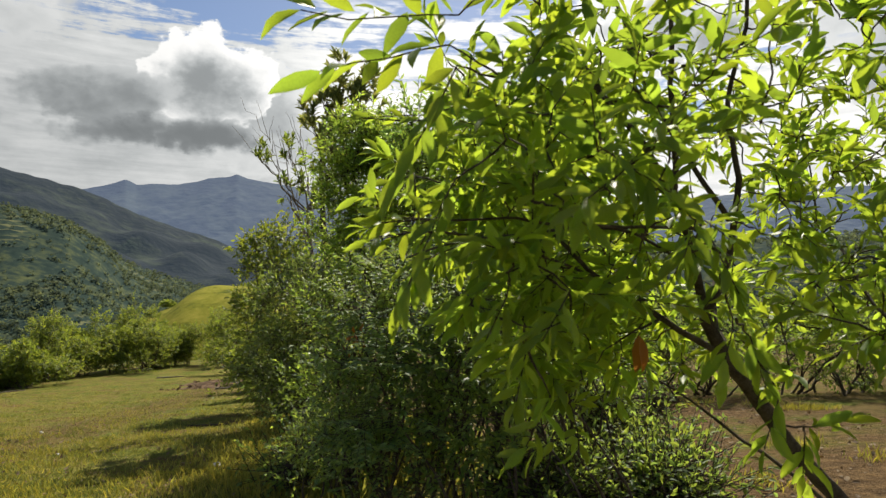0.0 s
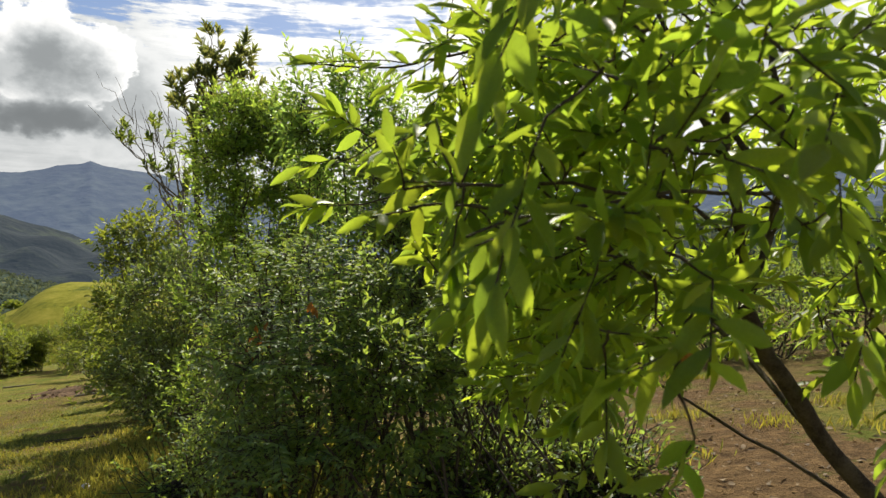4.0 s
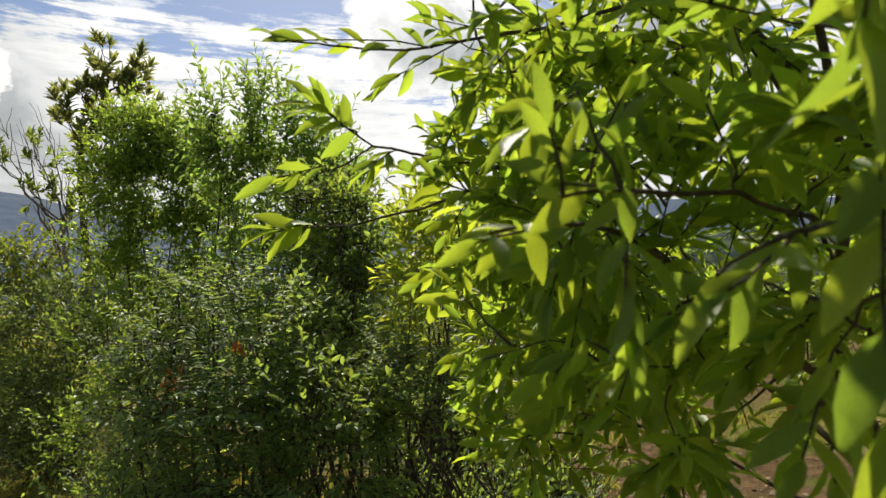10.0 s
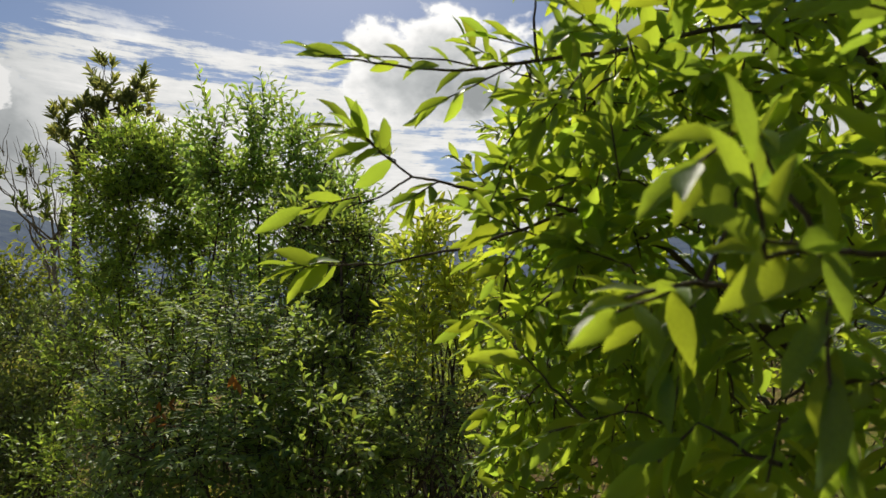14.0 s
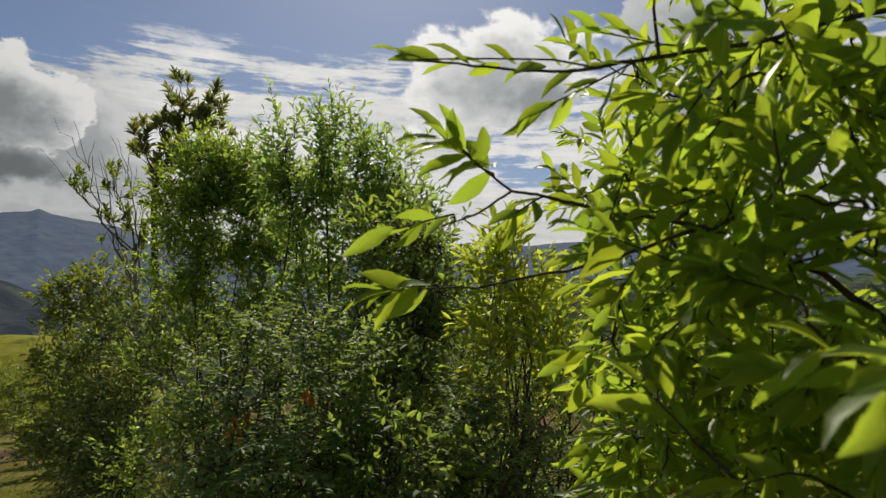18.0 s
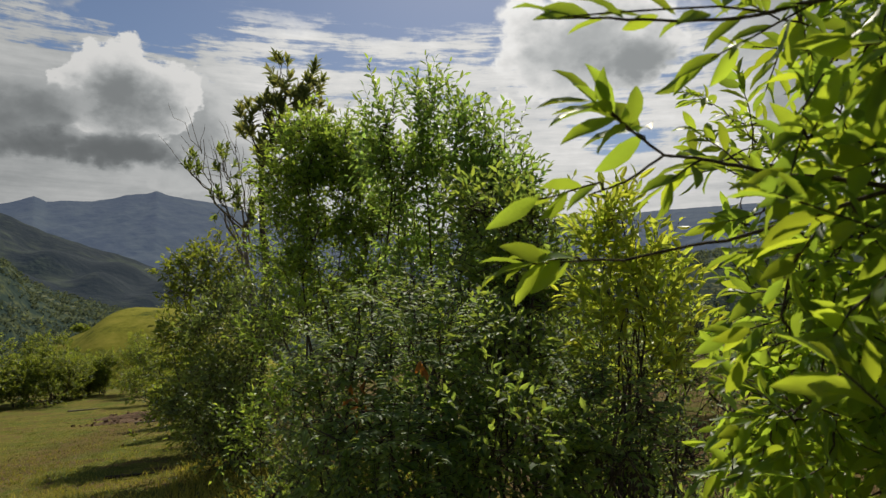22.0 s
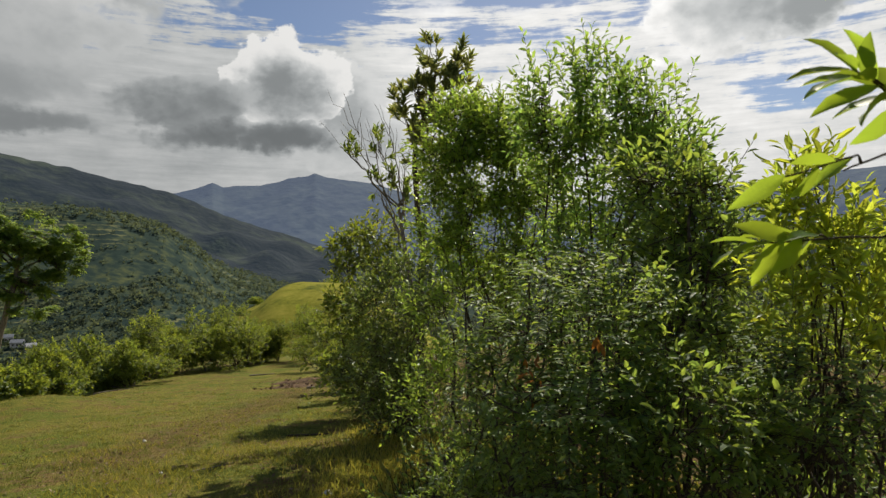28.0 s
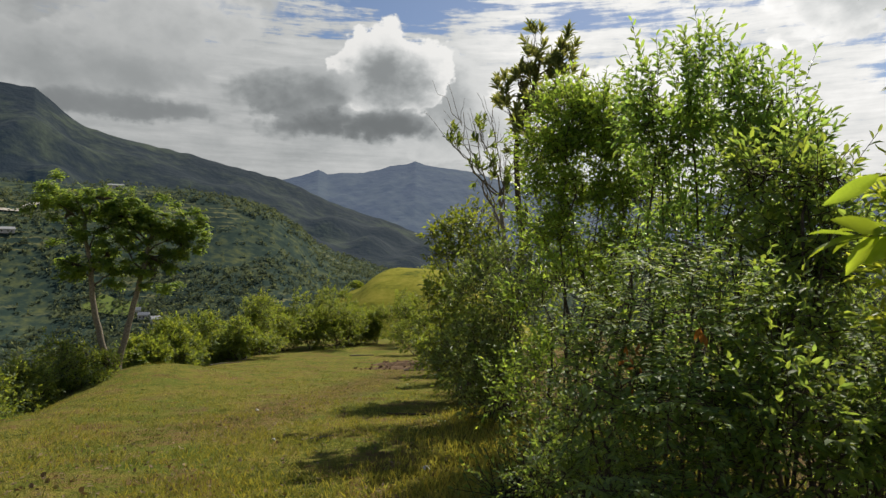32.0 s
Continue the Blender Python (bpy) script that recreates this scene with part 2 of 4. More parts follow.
M_FAR = rough_material("far_forest_haze_glow", (0.014, 0.024, 0.028), (0.046, 0.060, 0.050), 0.003, 1.0, 0.6, 16.0, (0.064, 0.088, 0.145, 0.85), (0.48, 0.78))


def ground_material():
    m, n = material("meadow")
    place = n.add("ShaderNodeTexCoord").outputs["Object"]
    xyz = n.add("ShaderNodeSeparateXYZ", {0: place})
    broad, patch, tuft, grain = n.noise(place, 0.12, 5.0), n.noise(place, 0.9, 7.0, 0.62), n.noise(place, 7.0, 6.0, 0.65), n.noise(place, 60.0, 3.0)
    grass = n.ramp(n.math("MULTIPLY_ADD", tuft, 0.5, n.math("MULTIPLY", patch, 0.5)), [(0.34, (0.028, 0.040, 0.010)), (0.44, (0.13, 0.14, 0.026)), (0.55, (0.26, 0.225, 0.050)), (0.70, (0.38, 0.30, 0.11))])
    green = n.math("MULTIPLY", n.step(n.noise(place, 0.40, 6.0, 0.65), 0.45, 0.60), 0.75)
    grass = n.mix(green, grass, n.mix(tuft, (0.035, 0.060, 0.010, 1), (0.20, 0.24, 0.040, 1)))
    soil = n.ramp(n.math("MULTIPLY_ADD", grain, 0.4, n.math("MULTIPLY", tuft, 0.6)), [(0.34, (0.036, 0.022, 0.012)), (0.66, (0.24, 0.155, 0.072))])
    # a worn track crosses the meadow to the right of the shrubs, and thin turf shows soil
    track = n.math("ABSOLUTE", n.math("ADD", n.math("MULTIPLY_ADD", xyz.outputs[0], -0.92, n.math("MULTIPLY", xyz.outputs[1], 0.39)), n.math("ADD", n.math("MULTIPLY_ADD", patch, 3.0, -3.4), n.math("MULTIPLY", n.noise(place, 0.22, 3.0), 8.0))))
    right = n.step(xyz.outputs[0], 1.2, 3.0)
    bare = n.math("MULTIPLY", n.math("MULTIPLY", n.math("SUBTRACT", 1.0, n.step(track, 1.2, 3.2)), right), n.step(n.math("MULTIPLY_ADD", tuft, 0.5, patch), 0.58, 0.74))
    # a rut runs down the meadow to the heap of soil
    rut = n.math("ABSOLUTE", n.math("ADD", n.math("ADD", xyz.outputs[0], 5.2), n.math("MULTIPLY_ADD", patch, 3.4, -1.7)))
    reach = n.math("MULTIPLY", n.step(xyz.outputs[1], 8.0, 11.0), n.math("SUBTRACT", 1.0, n.step(xyz.outputs[1], 36.0, 39.0)))
    rut = n.math("MULTIPLY", n.math("MULTIPLY", n.math("SUBTRACT", 1.0, n.step(rut, 0.35, 1.5)), reach), n.step(tuft, 0.37, 0.53))
    bare = n.math("MAXIMUM", bare, n.math("MULTIPLY", rut, 0.9))
    # shade-worn soil under the shrubs
    foot = n.math("MULTIPLY", n.step(xyz.outputs[0], -1.9, -0.4), n.math("MULTIPLY", n.step(xyz.outputs[1], 4.5, 6.5), n.step(patch, 0.36, 0.52)))
    bare = n.math("MAXIMUM", bare, n.math("MULTIPLY", foot, 0.8))
    thin = n.math("MULTIPLY", n.step(n.math("MULTIPLY_ADD", tuft, 0.45, n.math("MULTIPLY", patch, 0.65)), 0.555, 0.645), 0.9)
    colour = n.mix(n.math("MAXIMUM", bare, thin), grass, soil)
    # past 70 m: hill colour, tinted blue-green to stand for haze
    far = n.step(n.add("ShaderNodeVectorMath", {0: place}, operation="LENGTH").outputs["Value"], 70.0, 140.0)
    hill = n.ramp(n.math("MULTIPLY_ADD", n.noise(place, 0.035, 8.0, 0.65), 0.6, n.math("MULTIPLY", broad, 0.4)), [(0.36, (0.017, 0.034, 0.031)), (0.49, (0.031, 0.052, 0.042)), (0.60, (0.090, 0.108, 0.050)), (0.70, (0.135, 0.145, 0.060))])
    knoll = n.math("MULTIPLY", n.step(xyz.outputs[1], 90.0, 110.0), n.math("SUBTRACT", 1.0, n.step(xyz.outputs[1], 190.0, 215.0)))
    knoll = n.math("MULTIPLY", knoll, n.math("MULTIPLY", n.step(xyz.outputs[0], -62.0, -48.0), n.math("SUBTRACT", 1.0, n.step(xyz.outputs[0], 20.0, 40.0))))
    field = n.ramp(n.math("MULTIPLY_ADD", n.noise(place, 0.16, 7.0, 0.65), 0.7, n.math("MULTIPLY", patch, 0.3)), [(0.34, (0.06, 0.085, 0.014)), (0.47, (0.22, 0.22, 0.025)), (0.66, (0.36, 0.32, 0.055))])
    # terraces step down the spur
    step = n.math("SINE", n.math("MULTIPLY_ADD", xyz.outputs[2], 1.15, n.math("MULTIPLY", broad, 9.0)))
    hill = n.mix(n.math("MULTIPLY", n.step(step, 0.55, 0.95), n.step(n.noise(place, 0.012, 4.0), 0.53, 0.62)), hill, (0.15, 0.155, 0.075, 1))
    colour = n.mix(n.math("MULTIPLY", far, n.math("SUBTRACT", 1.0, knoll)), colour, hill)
    colour = n.mix(knoll, colour, field)
    relief = n.add("ShaderNodeBump", {"Height": n.math("MULTIPLY_ADD", grain, 0.35, tuft), "Strength": 1.0, "Distance": 0.10})
    face = n.add("ShaderNodeBsdfPrincipled", {"Base Color": colour, "Roughness": 1.0, "Specular IOR Level": 0.05, "Normal": relief.outputs[0]})
    n.add("ShaderNodeOutputMaterial", {0: face.outputs[0]})
    return m


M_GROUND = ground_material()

# ---- meshes ----
def mesh_of(name, verts, faces, mat, smooth=False):
    """A mesh from arrays: faces all have one number of corners."""
    verts, faces = np.asarray(verts, np.float32), np.asarray(faces, np.int32)
    me = bpy.data.meshes.new(name)
    me.vertices.add(len(verts)), me.loops.add(faces.size), me.polygons.add(len(faces))
    me.vertices.foreach_set("co", verts.ravel())
    me.loops.foreach_set("vertex_index", faces.ravel())
    me.polygons.foreach_set("loop_start", np.arange(0, faces.size, faces.shape[1], dtype=np.int32))
    me.polygons.foreach_set("use_smooth", np.full(len(faces), smooth))
    me.update(calc_edges=True)
    me.materials.append(mat)
    return me


def part(name, me, parent, label="", kind=""):
    ob = new(name, me)
    ob.parent = parent
    return tagged(ob, label=label, kind=kind)


def thing(name, label, category, group="", kind="", at=(0, 0, 0)):
    ob = new(name)
    ob.location = at
    return tagged(ob, label, category, group, kind)


def unit(v):
    return v / (np.linalg.norm(v, axis=-1, keepdims=True) + 1e-9)


# leaf outlines: rows of (along, across, up); faces
LEAF_FINE = (np.array([(0, 0, 0), (.16, -.28, .03), (.16, 0, -.02), (.16, .28, .03), (.42, -.47, .06), (.42, 0, 0), (.42, .47, .06), (.70, -.38, .05), (.70, 0, -.02), (.70, .38, .05), (.91, -.15, -.04), (.91, 0, -.07), (.91, .15, -.04), (1, 0, -.10)], float),
             np.array([(0, 2, 1), (0, 3, 2), (1, 2, 5), (1, 5, 4), (2, 3, 6), (2, 6, 5), (4, 5, 8), (4, 8, 7), (5, 6, 9), (5, 9, 8), (7, 8, 11), (7, 11, 10), (8, 9, 12), (8, 12, 11), (10, 11, 13), (11, 12, 13)]))
LEAF_MID = (np.array([(0, 0, 0), (.32, -.46, .07), (.32, 0, 0), (.32, .46, .07), (.70, -.40, .02), (.70, 0, -.05), (.70, .40, .02), (1, 0, -.16)], float),
            np.array([(0, 2, 1), (0, 3, 2), (1, 2, 5), (1, 5, 4), (2, 3, 6), (2, 6, 5), (4, 5, 7), (5, 6, 7)]))
LEAF_SMALL = (np.array([(0, 0, 0), (.45, -.5, .08), (.5, 0, 0), (.45, .5, .08), (1, 0, -.1)], float),
              np.array([(0, 2, 1), (0, 3, 2), (1, 2, 4), (2, 3, 4)]))


def leaves(places, ways, ups, length, width, shape):
    """All leaves in one pair of arrays. ways: along the blade; ups: roughly its upper side."""
    along = unit(np.asarray(ways, float))
    side = unit(np.cross(along, ups))
    top = np.cross(side, along)
    pts, tri = shape
    length, width = np.broadcast_to(length, len(places)), np.broadcast_to(width, len(places))
    v = (np.asarray(places)[:, None] + pts[None, :, 0, None] * (along * length[:, None])[:, None]
         + pts[None, :, 1, None] * (side * width[:, None])[:, None] + pts[None, :, 2, None] * (top * length[:, None])[:, None])
    f = tri[None] + (np.arange(len(places)) * len(pts))[:, None, None]
    return v.reshape(-1, 3), f.reshape(-1, 3)


class Wood:
    """Tapered round branches, gathered into one mesh."""

    def __init__(self):
        self.v, self.f, self.count = [], [], 0

    def branch(self, path, r0, r1, sides=6):
        path = np.asarray(path, float)
        n = len(path)
        way = unit(np.gradient(path, axis=0))
        ref = np.where(np.abs(way[:, 2:3]) < 0.9, [[0, 0, 1.0]], [[1.0, 0, 0]])
        a = unit(np.cross(way, ref))
        b = np.cross(way, a)
        ang = np.linspace(0, 2 * np.pi, sides, endpoint=False)
        r = np.linspace(r0, r1, n)[:, None, None]
        ring = path[:, None] + r * (np.cos(ang)[None, :, None] * a[:, None] + np.sin(ang)[None, :, None] * b[:, None])
        i, j = np.meshgrid(np.arange(n - 1), np.arange(sides), indexing="ij")
        k = (j + 1) % sides
        self.f.append(np.stack([i * sides + j, i * sides + k, (i + 1) * sides + k, (i + 1) * sides + j], -1).reshape(-1, 4) + self.count)
        self.v.append(ring.reshape(-1, 3))
        self.count += n * sides

    def mesh(self, name, mat):
        return mesh_of(name, np.concatenate(self.v), np.concatenate(self.f), mat, True)


def bend(rng, a, b, n=7, wander=0.06, sag=0.0):
    """A wandering line from a to b."""
    a, b = np.asarray(a, float), np.asarray(b, float)
    s = np.linspace(0, 1, n)[:, None]
    line = a + (b - a) * s
    off = np.cumsum(rng.normal(0, 1, (n, 3)), 0)
    off = off - s * off[-1]
    line += off * wander * np.linalg.norm(b - a) / np.sqrt(n)
    line[:, 2] += sag * 4 * (s * (1 - s))[:, 0]
    return line


def twig_leaves(rng, a, b, count, length, width, splay=0.9, droop=0.25, start=0.15):
    """Leaves set alternately along a twig from a to b, with one at its tip."""
    a, b = np.asarray(a, float), np.asarray(b, float)
    way = unit(b - a)
    s = np.linspace(start, 1.0, count)
    p = a + (b - a) * s[:, None]
    side = unit(np.cross(way, (0, 0, 1.0)) + 1e-3)
    lift = np.cross(side, way)
    turn = np.arange(count) * 2.4 + rng.uniform(0, 6.28)
    out = np.cos(turn)[:, None] * side + 0.6 * np.sin(turn)[:, None] * lift
    spread = splay * (1 - 0.75 * s[:, None] ** 4)
    d = way * 0.8 + out * spread + rng.normal(0, 0.22, (count, 3))
    d[:, 2] -= droop * rng.uniform(0.2, 1.6, count)
    up = np.array([0, -0.25, 0.9]) + rng.normal(0, 0.7, (count, 3))
    size = rng.uniform(0.65, 1.12, count) * (0.8 + 0.2 * np.sin(s * 3.0))
    return p, d, up, length * size, width * size


def shell(rng, centre, radii, n, inner=0.55):
    """Points in the outer part of an ellipsoid with a broken surface."""
    d = unit(rng.normal(0, 1, (n, 3)))
    r = rng.uniform(inner ** 3, 1, n) ** (1 / 3)
    lump = 1 + 0.30 * np.sin(d[:, 0] * 5 + d[:, 2] * 3 + centre[0] * 9) * np.cos(d[:, 1] * 4 + centre[1] * 7)
    lump *= 1 + 0.55 * rng.random(n) ** 5
    return np.asarray(centre) + d * (r * lump)[:, None] * np.asarray(radii), d


def shrub(name, label, category, base, blobs, leaf, mat, seed, stems=6, stem_r=0.02, twig=0.25, per_twig=9, droop=0.25, splay=0.9,
          shape=LEAF_SMALL, bark=None, spread=0.25, group="", upward=0.5, fronds=False):
    """A shrub or tree: stems from the ground to each lump of its crown, twigs in the lump, leaves along the twigs.
    blobs: (x, y, z, rx, ry, rz, twigs) in the world; leaf: (length, width)."""
    rng = np.random.default_rng(seed)
    root = thing(name, label, category, group, at=tuple(base))
    o = np.asarray(base, float)
    twig_wood = Wood()
    P, D, U, L, Wd = [], [], [], [], []
    for bx, by, bz, rx, ry, rz, count in blobs:
        c, rad = np.array([bx, by, bz]) - o, np.array([rx, ry, rz])
        k = max(1, round(stems * count / sum(b[6] for b in blobs)))
        hubs = []
        for _ in range(k):
            foot = np.array([rng.normal(0, spread), rng.normal(0, spread), 0.0])
            foot[2] = gz(o[0] + foot[0], o[1] + foot[1]) - o[2] - 0.05
            head = c + rng.normal(0, 0.35, 3) * rad
            line = bend(rng, foot, head, 9, 0.07)
            stem = Wood()
            stem.branch(line, stem_r * rng.uniform(0.7, 1.2), stem_r * 0.35, 6)
            part("stem", stem.mesh("stem", bark or M_BARK), root)
            hubs += [line[j] for j in (4, 5, 6, 7, 8)]
        hubs = np.array(hubs)
        at, out = shell(rng, c, rad, count * 2)
        f = 4.2 / rad.mean() ** 0.7
        score = np.sin(at[:, 0] * f + seed) * np.sin(at[:, 1] * f + 1) + 0.8 * np.sin(at[:, 2] * f * 1.2 + np.sin(at[:, 0] * f)) + rng.normal(0, 0.8, len(at))
        best = np.argsort(-score)[:count]
        at, out = at[best], out[best]
        order = np.argsort(np.linalg.norm(at[:, None] - hubs[None], axis=2).min(1))
        for p, d in zip(at[order], out[order]):
            hub = hubs[np.argmin(np.linalg.norm(hubs - p, axis=1) + rng.uniform(0, 0.1 * rad.mean(), len(hubs)))]
            way = unit(d * 0.8 + np.array([0, 0, upward]) + rng.normal(0, 0.45, 3))
            a, b = p - way * twig * 0.4, p + way * twig * rng.uniform(0.5, 0.9)
            if fronds:
                b[2] -= 0.08 * twig
            twig_wood.branch(np.array([hub, hub * 0.45 + a * 0.55 + rng.normal(0, 0.03, 3), a, b]), stem_r * 0.22, stem_r * 0.08, 4)
            hubs = np.concatenate([hubs, a[None]])
            few = max(3, int(per_twig * rng.uniform(0.7, 1.2)))
            made = frond_leaves(rng, a, b, few, *leaf) if fronds else twig_leaves(rng, a, b, few, *leaf, splay, droop)
            for box, item in zip((P, D, U, L, Wd), made):
                box.append(item)
    part("twig_work", twig_wood.mesh("twig_work", bark or M_BARK), root, kind="stuff")
    v, f = leaves(*[np.concatenate(box) for box in (P, D, U, L, Wd)], shape)
    part("foliage", mesh_of("foliage", v, f, mat), root, kind="stuff")
    return root


def frond_leaves(rng, a, b, count, length, width):
    """A feathered leaf: pairs of leaflets on both sides of an arching stalk."""
    way = unit(b - a)
    s = np.repeat(np.linspace(0.1, 1.0, (count + 1) // 2), 2)
    p = a + (b - a) * s[:, None] - np.array([0, 0, 0.12]) * (s ** 2)[:, None] * np.linalg.norm(b - a)
    side = unit(np.cross(way, (0, 0, 1.0)) + 1e-3)
    sign = np.tile([-1.0, 1.0], len(s) // 2)[:, None]
    d = way * 0.45 + side * sign + rng.normal(0, 0.15, (len(s), 3))
    d[:, 2] -= 0.25
    up = np.array([0, -0.15, 1.0]) + rng.normal(0, 0.32, (len(s), 3))
    size = rng.uniform(0.8, 1.1, len(s)) * (1.05 - 0.35 * s)
    return p, d, up, length * size, width * size


# ---- ground ----
def wave(x, y, scale, seed):
    """Smooth unevenness from a few crossed waves."""
    rng = np.random.default_rng(seed)
    total = np.zeros_like(x)
    for k in range(7):
        a, s, q = rng.uniform(0, 6.28), scale * rng.uniform(0.6, 1.9), rng.uniform(0, 6.28)
        total += np.sin((np.cos(a) * x + np.sin(a) * y) / s * 6.28 + q)
    return total / 7


def ease(v, low, high):
    s = np.clip((v - low) / (high - low), 0, 1)
    return s * s * (3 - 2 * s)


def height(x, y):
    x, y = np.asarray(x, float), np.asarray(y, float)
    r, az = np.hypot(x, y), np.degrees(np.arctan2(x, y))
    meadow = 0.039 * np.clip(x, -60, 40) - 0.146 * np.clip(y, -20, 70) + 0.0009 * np.clip(y - 18, 0, 50) ** 2
    meadow += 0.05 * wave(x, y, 6, 1) + 0.02 * wave(x, y, 1.7, 2)
    meadow += 0.9 * np.exp(-((x + 15.6) / 3.6) ** 2 - ((y - 23.5) / 4.5) ** 2)
    # the slope breaks off past the hedge on the left and past its far end
    edge = ease(-8.5 - 0.30 * np.clip(y - 10, 0, 60) - x, 0, 26) * ease(y, -30, -5) + ease(y, 62, 105)
    near = meadow - 16 * np.clip(edge, 0, 1.2)
    # the yellow knoll beyond
    near += 21.0 * np.exp(-(np.abs((x + 25) / 27) ** 3 + ((y - 150) / 45) ** 2)) * ease(y, 80, 130)
    near += (0.45 * wave(x, y, 13, 8) + 0.22 * wave(x, y, 5, 9)) * ease(y, 85, 120)
    valley = -70 - 45 * ease(r, 300, 700) + 8 * wave(x, y, 260, 3) + 3 * wave(x, y, 90, 4)
    # a terraced spur comes down from the left, and woods close the valley on the right
    spur = np.interp(az, [-60, -45, -38, -33.5, -28, -24.7, -21, -18.5, -17, -15, -11.7, -5, 5, 20, 40, 70], [62, 70, 68, 72, 70, 66, 50, 24, -8, -28, -48, -70, -60, 10, 50, 60])
    hill = (spur + 12 * wave(x, y, 330, 5) + 5 * wave(x, y, 110, 6) - valley) * ease(r, 380, 950)
    z = near + (valley + hill - near) * ease(r, 170, 420)
    return z + 1.2 * wave(x, y, 34, 7) * ease(r, 90, 300)


def ground():
    rings = np.concatenate([[0.0], np.geomspace(0.4, 4600, 230)])
    spokes = np.radians(np.concatenate([np.linspace(-70, 70, 420), np.linspace(70, 290, 60)[1:-1]]))
    r, a = np.meshgrid(rings, spokes, indexing="ij")
    x, y = r * np.sin(a), r * np.cos(a)
    v = np.stack([x, y, height(x, y)], -1).reshape(-1, 3)
    n, m = r.shape
    i, j = np.meshgrid(np.arange(n - 1), np.arange(m), indexing="ij")
    k = (j + 1) % m
    f = np.stack([i * m + j, (i + 1) * m + j, (i + 1) * m + k, i * m + k], -1).reshape(-1, 4)
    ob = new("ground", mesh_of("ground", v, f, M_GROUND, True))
    tagged(ob, "sloping meadow of short yellow-green grass over a wooded valley", "ground", kind="structure")
    return ob


def gz(x, y):
    return float(height(x, y))


def on(x, y):
    return (x, y, gz(x, y))


ground()


def mountain(name, label, mat, far, depth, azimuths, rises, seed, rough, gullies=1.6):
    """A range across the distance: a crest of the given rise in degrees along its azimuths, with gullied slopes."""
    az = np.linspace(azimuths[0], azimuths[-1], 640)
    crest = np.interp(az, azimuths, rises)
    rows = np.linspace(0, 1, 64)
    A, R = np.meshgrid(np.radians(az), rows, indexing="ij")
    top = far * np.tan(np.radians(crest))[:, None] + R ** 6 * rough * (0.35 * wave(A * far, A * 0, 160, seed) + 0.25 * wave(A * far, A * 0, 47, seed + 1))
    dist = far - depth * (1 - R)
    gully = wave(A * far + R * 300, R * depth, 420, seed + 2) + 0.6 * wave(A * far - R * 200, R * depth, 150, seed + 3)
    z = -140 + (top + 140) * R ** 0.9 + rough * gullies * gully * np.sin(np.pi * R)
    v = np.stack([dist * np.sin(A), dist * np.cos(A), z], -1).reshape(-1, 3)
    n, m = A.shape
    i, j = np.meshgrid(np.arange(n - 1), np.arange(m - 1), indexing="ij")
    f = np.stack([i * m + j, (i + 1) * m + j, (i + 1) * m + j + 1, i * m + j + 1], -1).reshape(-1, 4)
    return tagged(new(name, mesh_of(name, v, f, mat, True)), label, "mountain", kind="structure")


# the ridge's lighter green patches are sunlit slopes put into its colour
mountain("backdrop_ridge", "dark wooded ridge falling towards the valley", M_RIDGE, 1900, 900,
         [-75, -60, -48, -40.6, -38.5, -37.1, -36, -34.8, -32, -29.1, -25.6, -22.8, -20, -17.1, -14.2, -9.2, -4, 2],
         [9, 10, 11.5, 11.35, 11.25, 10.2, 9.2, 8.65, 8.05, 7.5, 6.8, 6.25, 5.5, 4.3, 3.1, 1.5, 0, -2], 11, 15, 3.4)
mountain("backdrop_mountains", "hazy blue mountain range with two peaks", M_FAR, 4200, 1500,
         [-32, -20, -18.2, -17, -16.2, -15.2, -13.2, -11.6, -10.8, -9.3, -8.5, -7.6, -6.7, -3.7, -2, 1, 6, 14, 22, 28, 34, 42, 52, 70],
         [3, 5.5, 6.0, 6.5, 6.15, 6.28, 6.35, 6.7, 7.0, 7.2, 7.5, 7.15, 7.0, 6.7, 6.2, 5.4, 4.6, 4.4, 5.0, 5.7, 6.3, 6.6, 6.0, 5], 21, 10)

# ---- shrubs and trees ----
# the thicket in the middle of the view, from the tall shrub outwards
THICKET = "thicket of shrubs on the slope"
shrub("tall_shrub", "tall many-stemmed green shrub with narrow upright leaves", "shrub", on(1.6, 6.0),
      [(1.46, 5.85, 2.93, 0.17, 0.3, 0.43, 64), (1.1, 5.96, 2.85, 0.2, 0.27, 0.34, 64), (1.73, 5.69, 2.79, 0.23, 0.25, 0.27, 64), (2, 5.53, 2.6, 0.23, 0.28, 0.33, 76),
       (1.21, 6, 2.5, 0.32, 0.31, 0.3, 88), (1.67, 5.99, 2.46, 0.33, 0.29, 0.25, 56), (1.95, 5.6, 2.29, 0.32, 0.29, 0.26, 68), (2.15, 5.43, 2.17, 0.22, 0.26, 0.31, 50),
       (1.25, 6.05, 2.07, 0.27, 0.27, 0.27, 43), (1.82, 5.69, 1.9, 0.37, 0.33, 0.29, 68), (1.54, 5.79, 1.76, 0.42, 0.37, 0.32, 50), (2.18, 5.34, 1.73, 0.31, 0.33, 0.36, 56),
       (1.51, 5.7, 1.35, 0.57, 0.47, 0.36, 87), (1.69, 5.49, 0.77, 0.56, 0.51, 0.46, 87), (1.42, 5.45, 0.11, 0.61, 0.51, 0.41, 68)],
      (0.098, 0.036), M_TALL, 101, stems=20, stem_r=0.018, twig=0.36, per_twig=11, upward=0.8, splay=1.1, shape=LEAF_MID, group=THICKET)
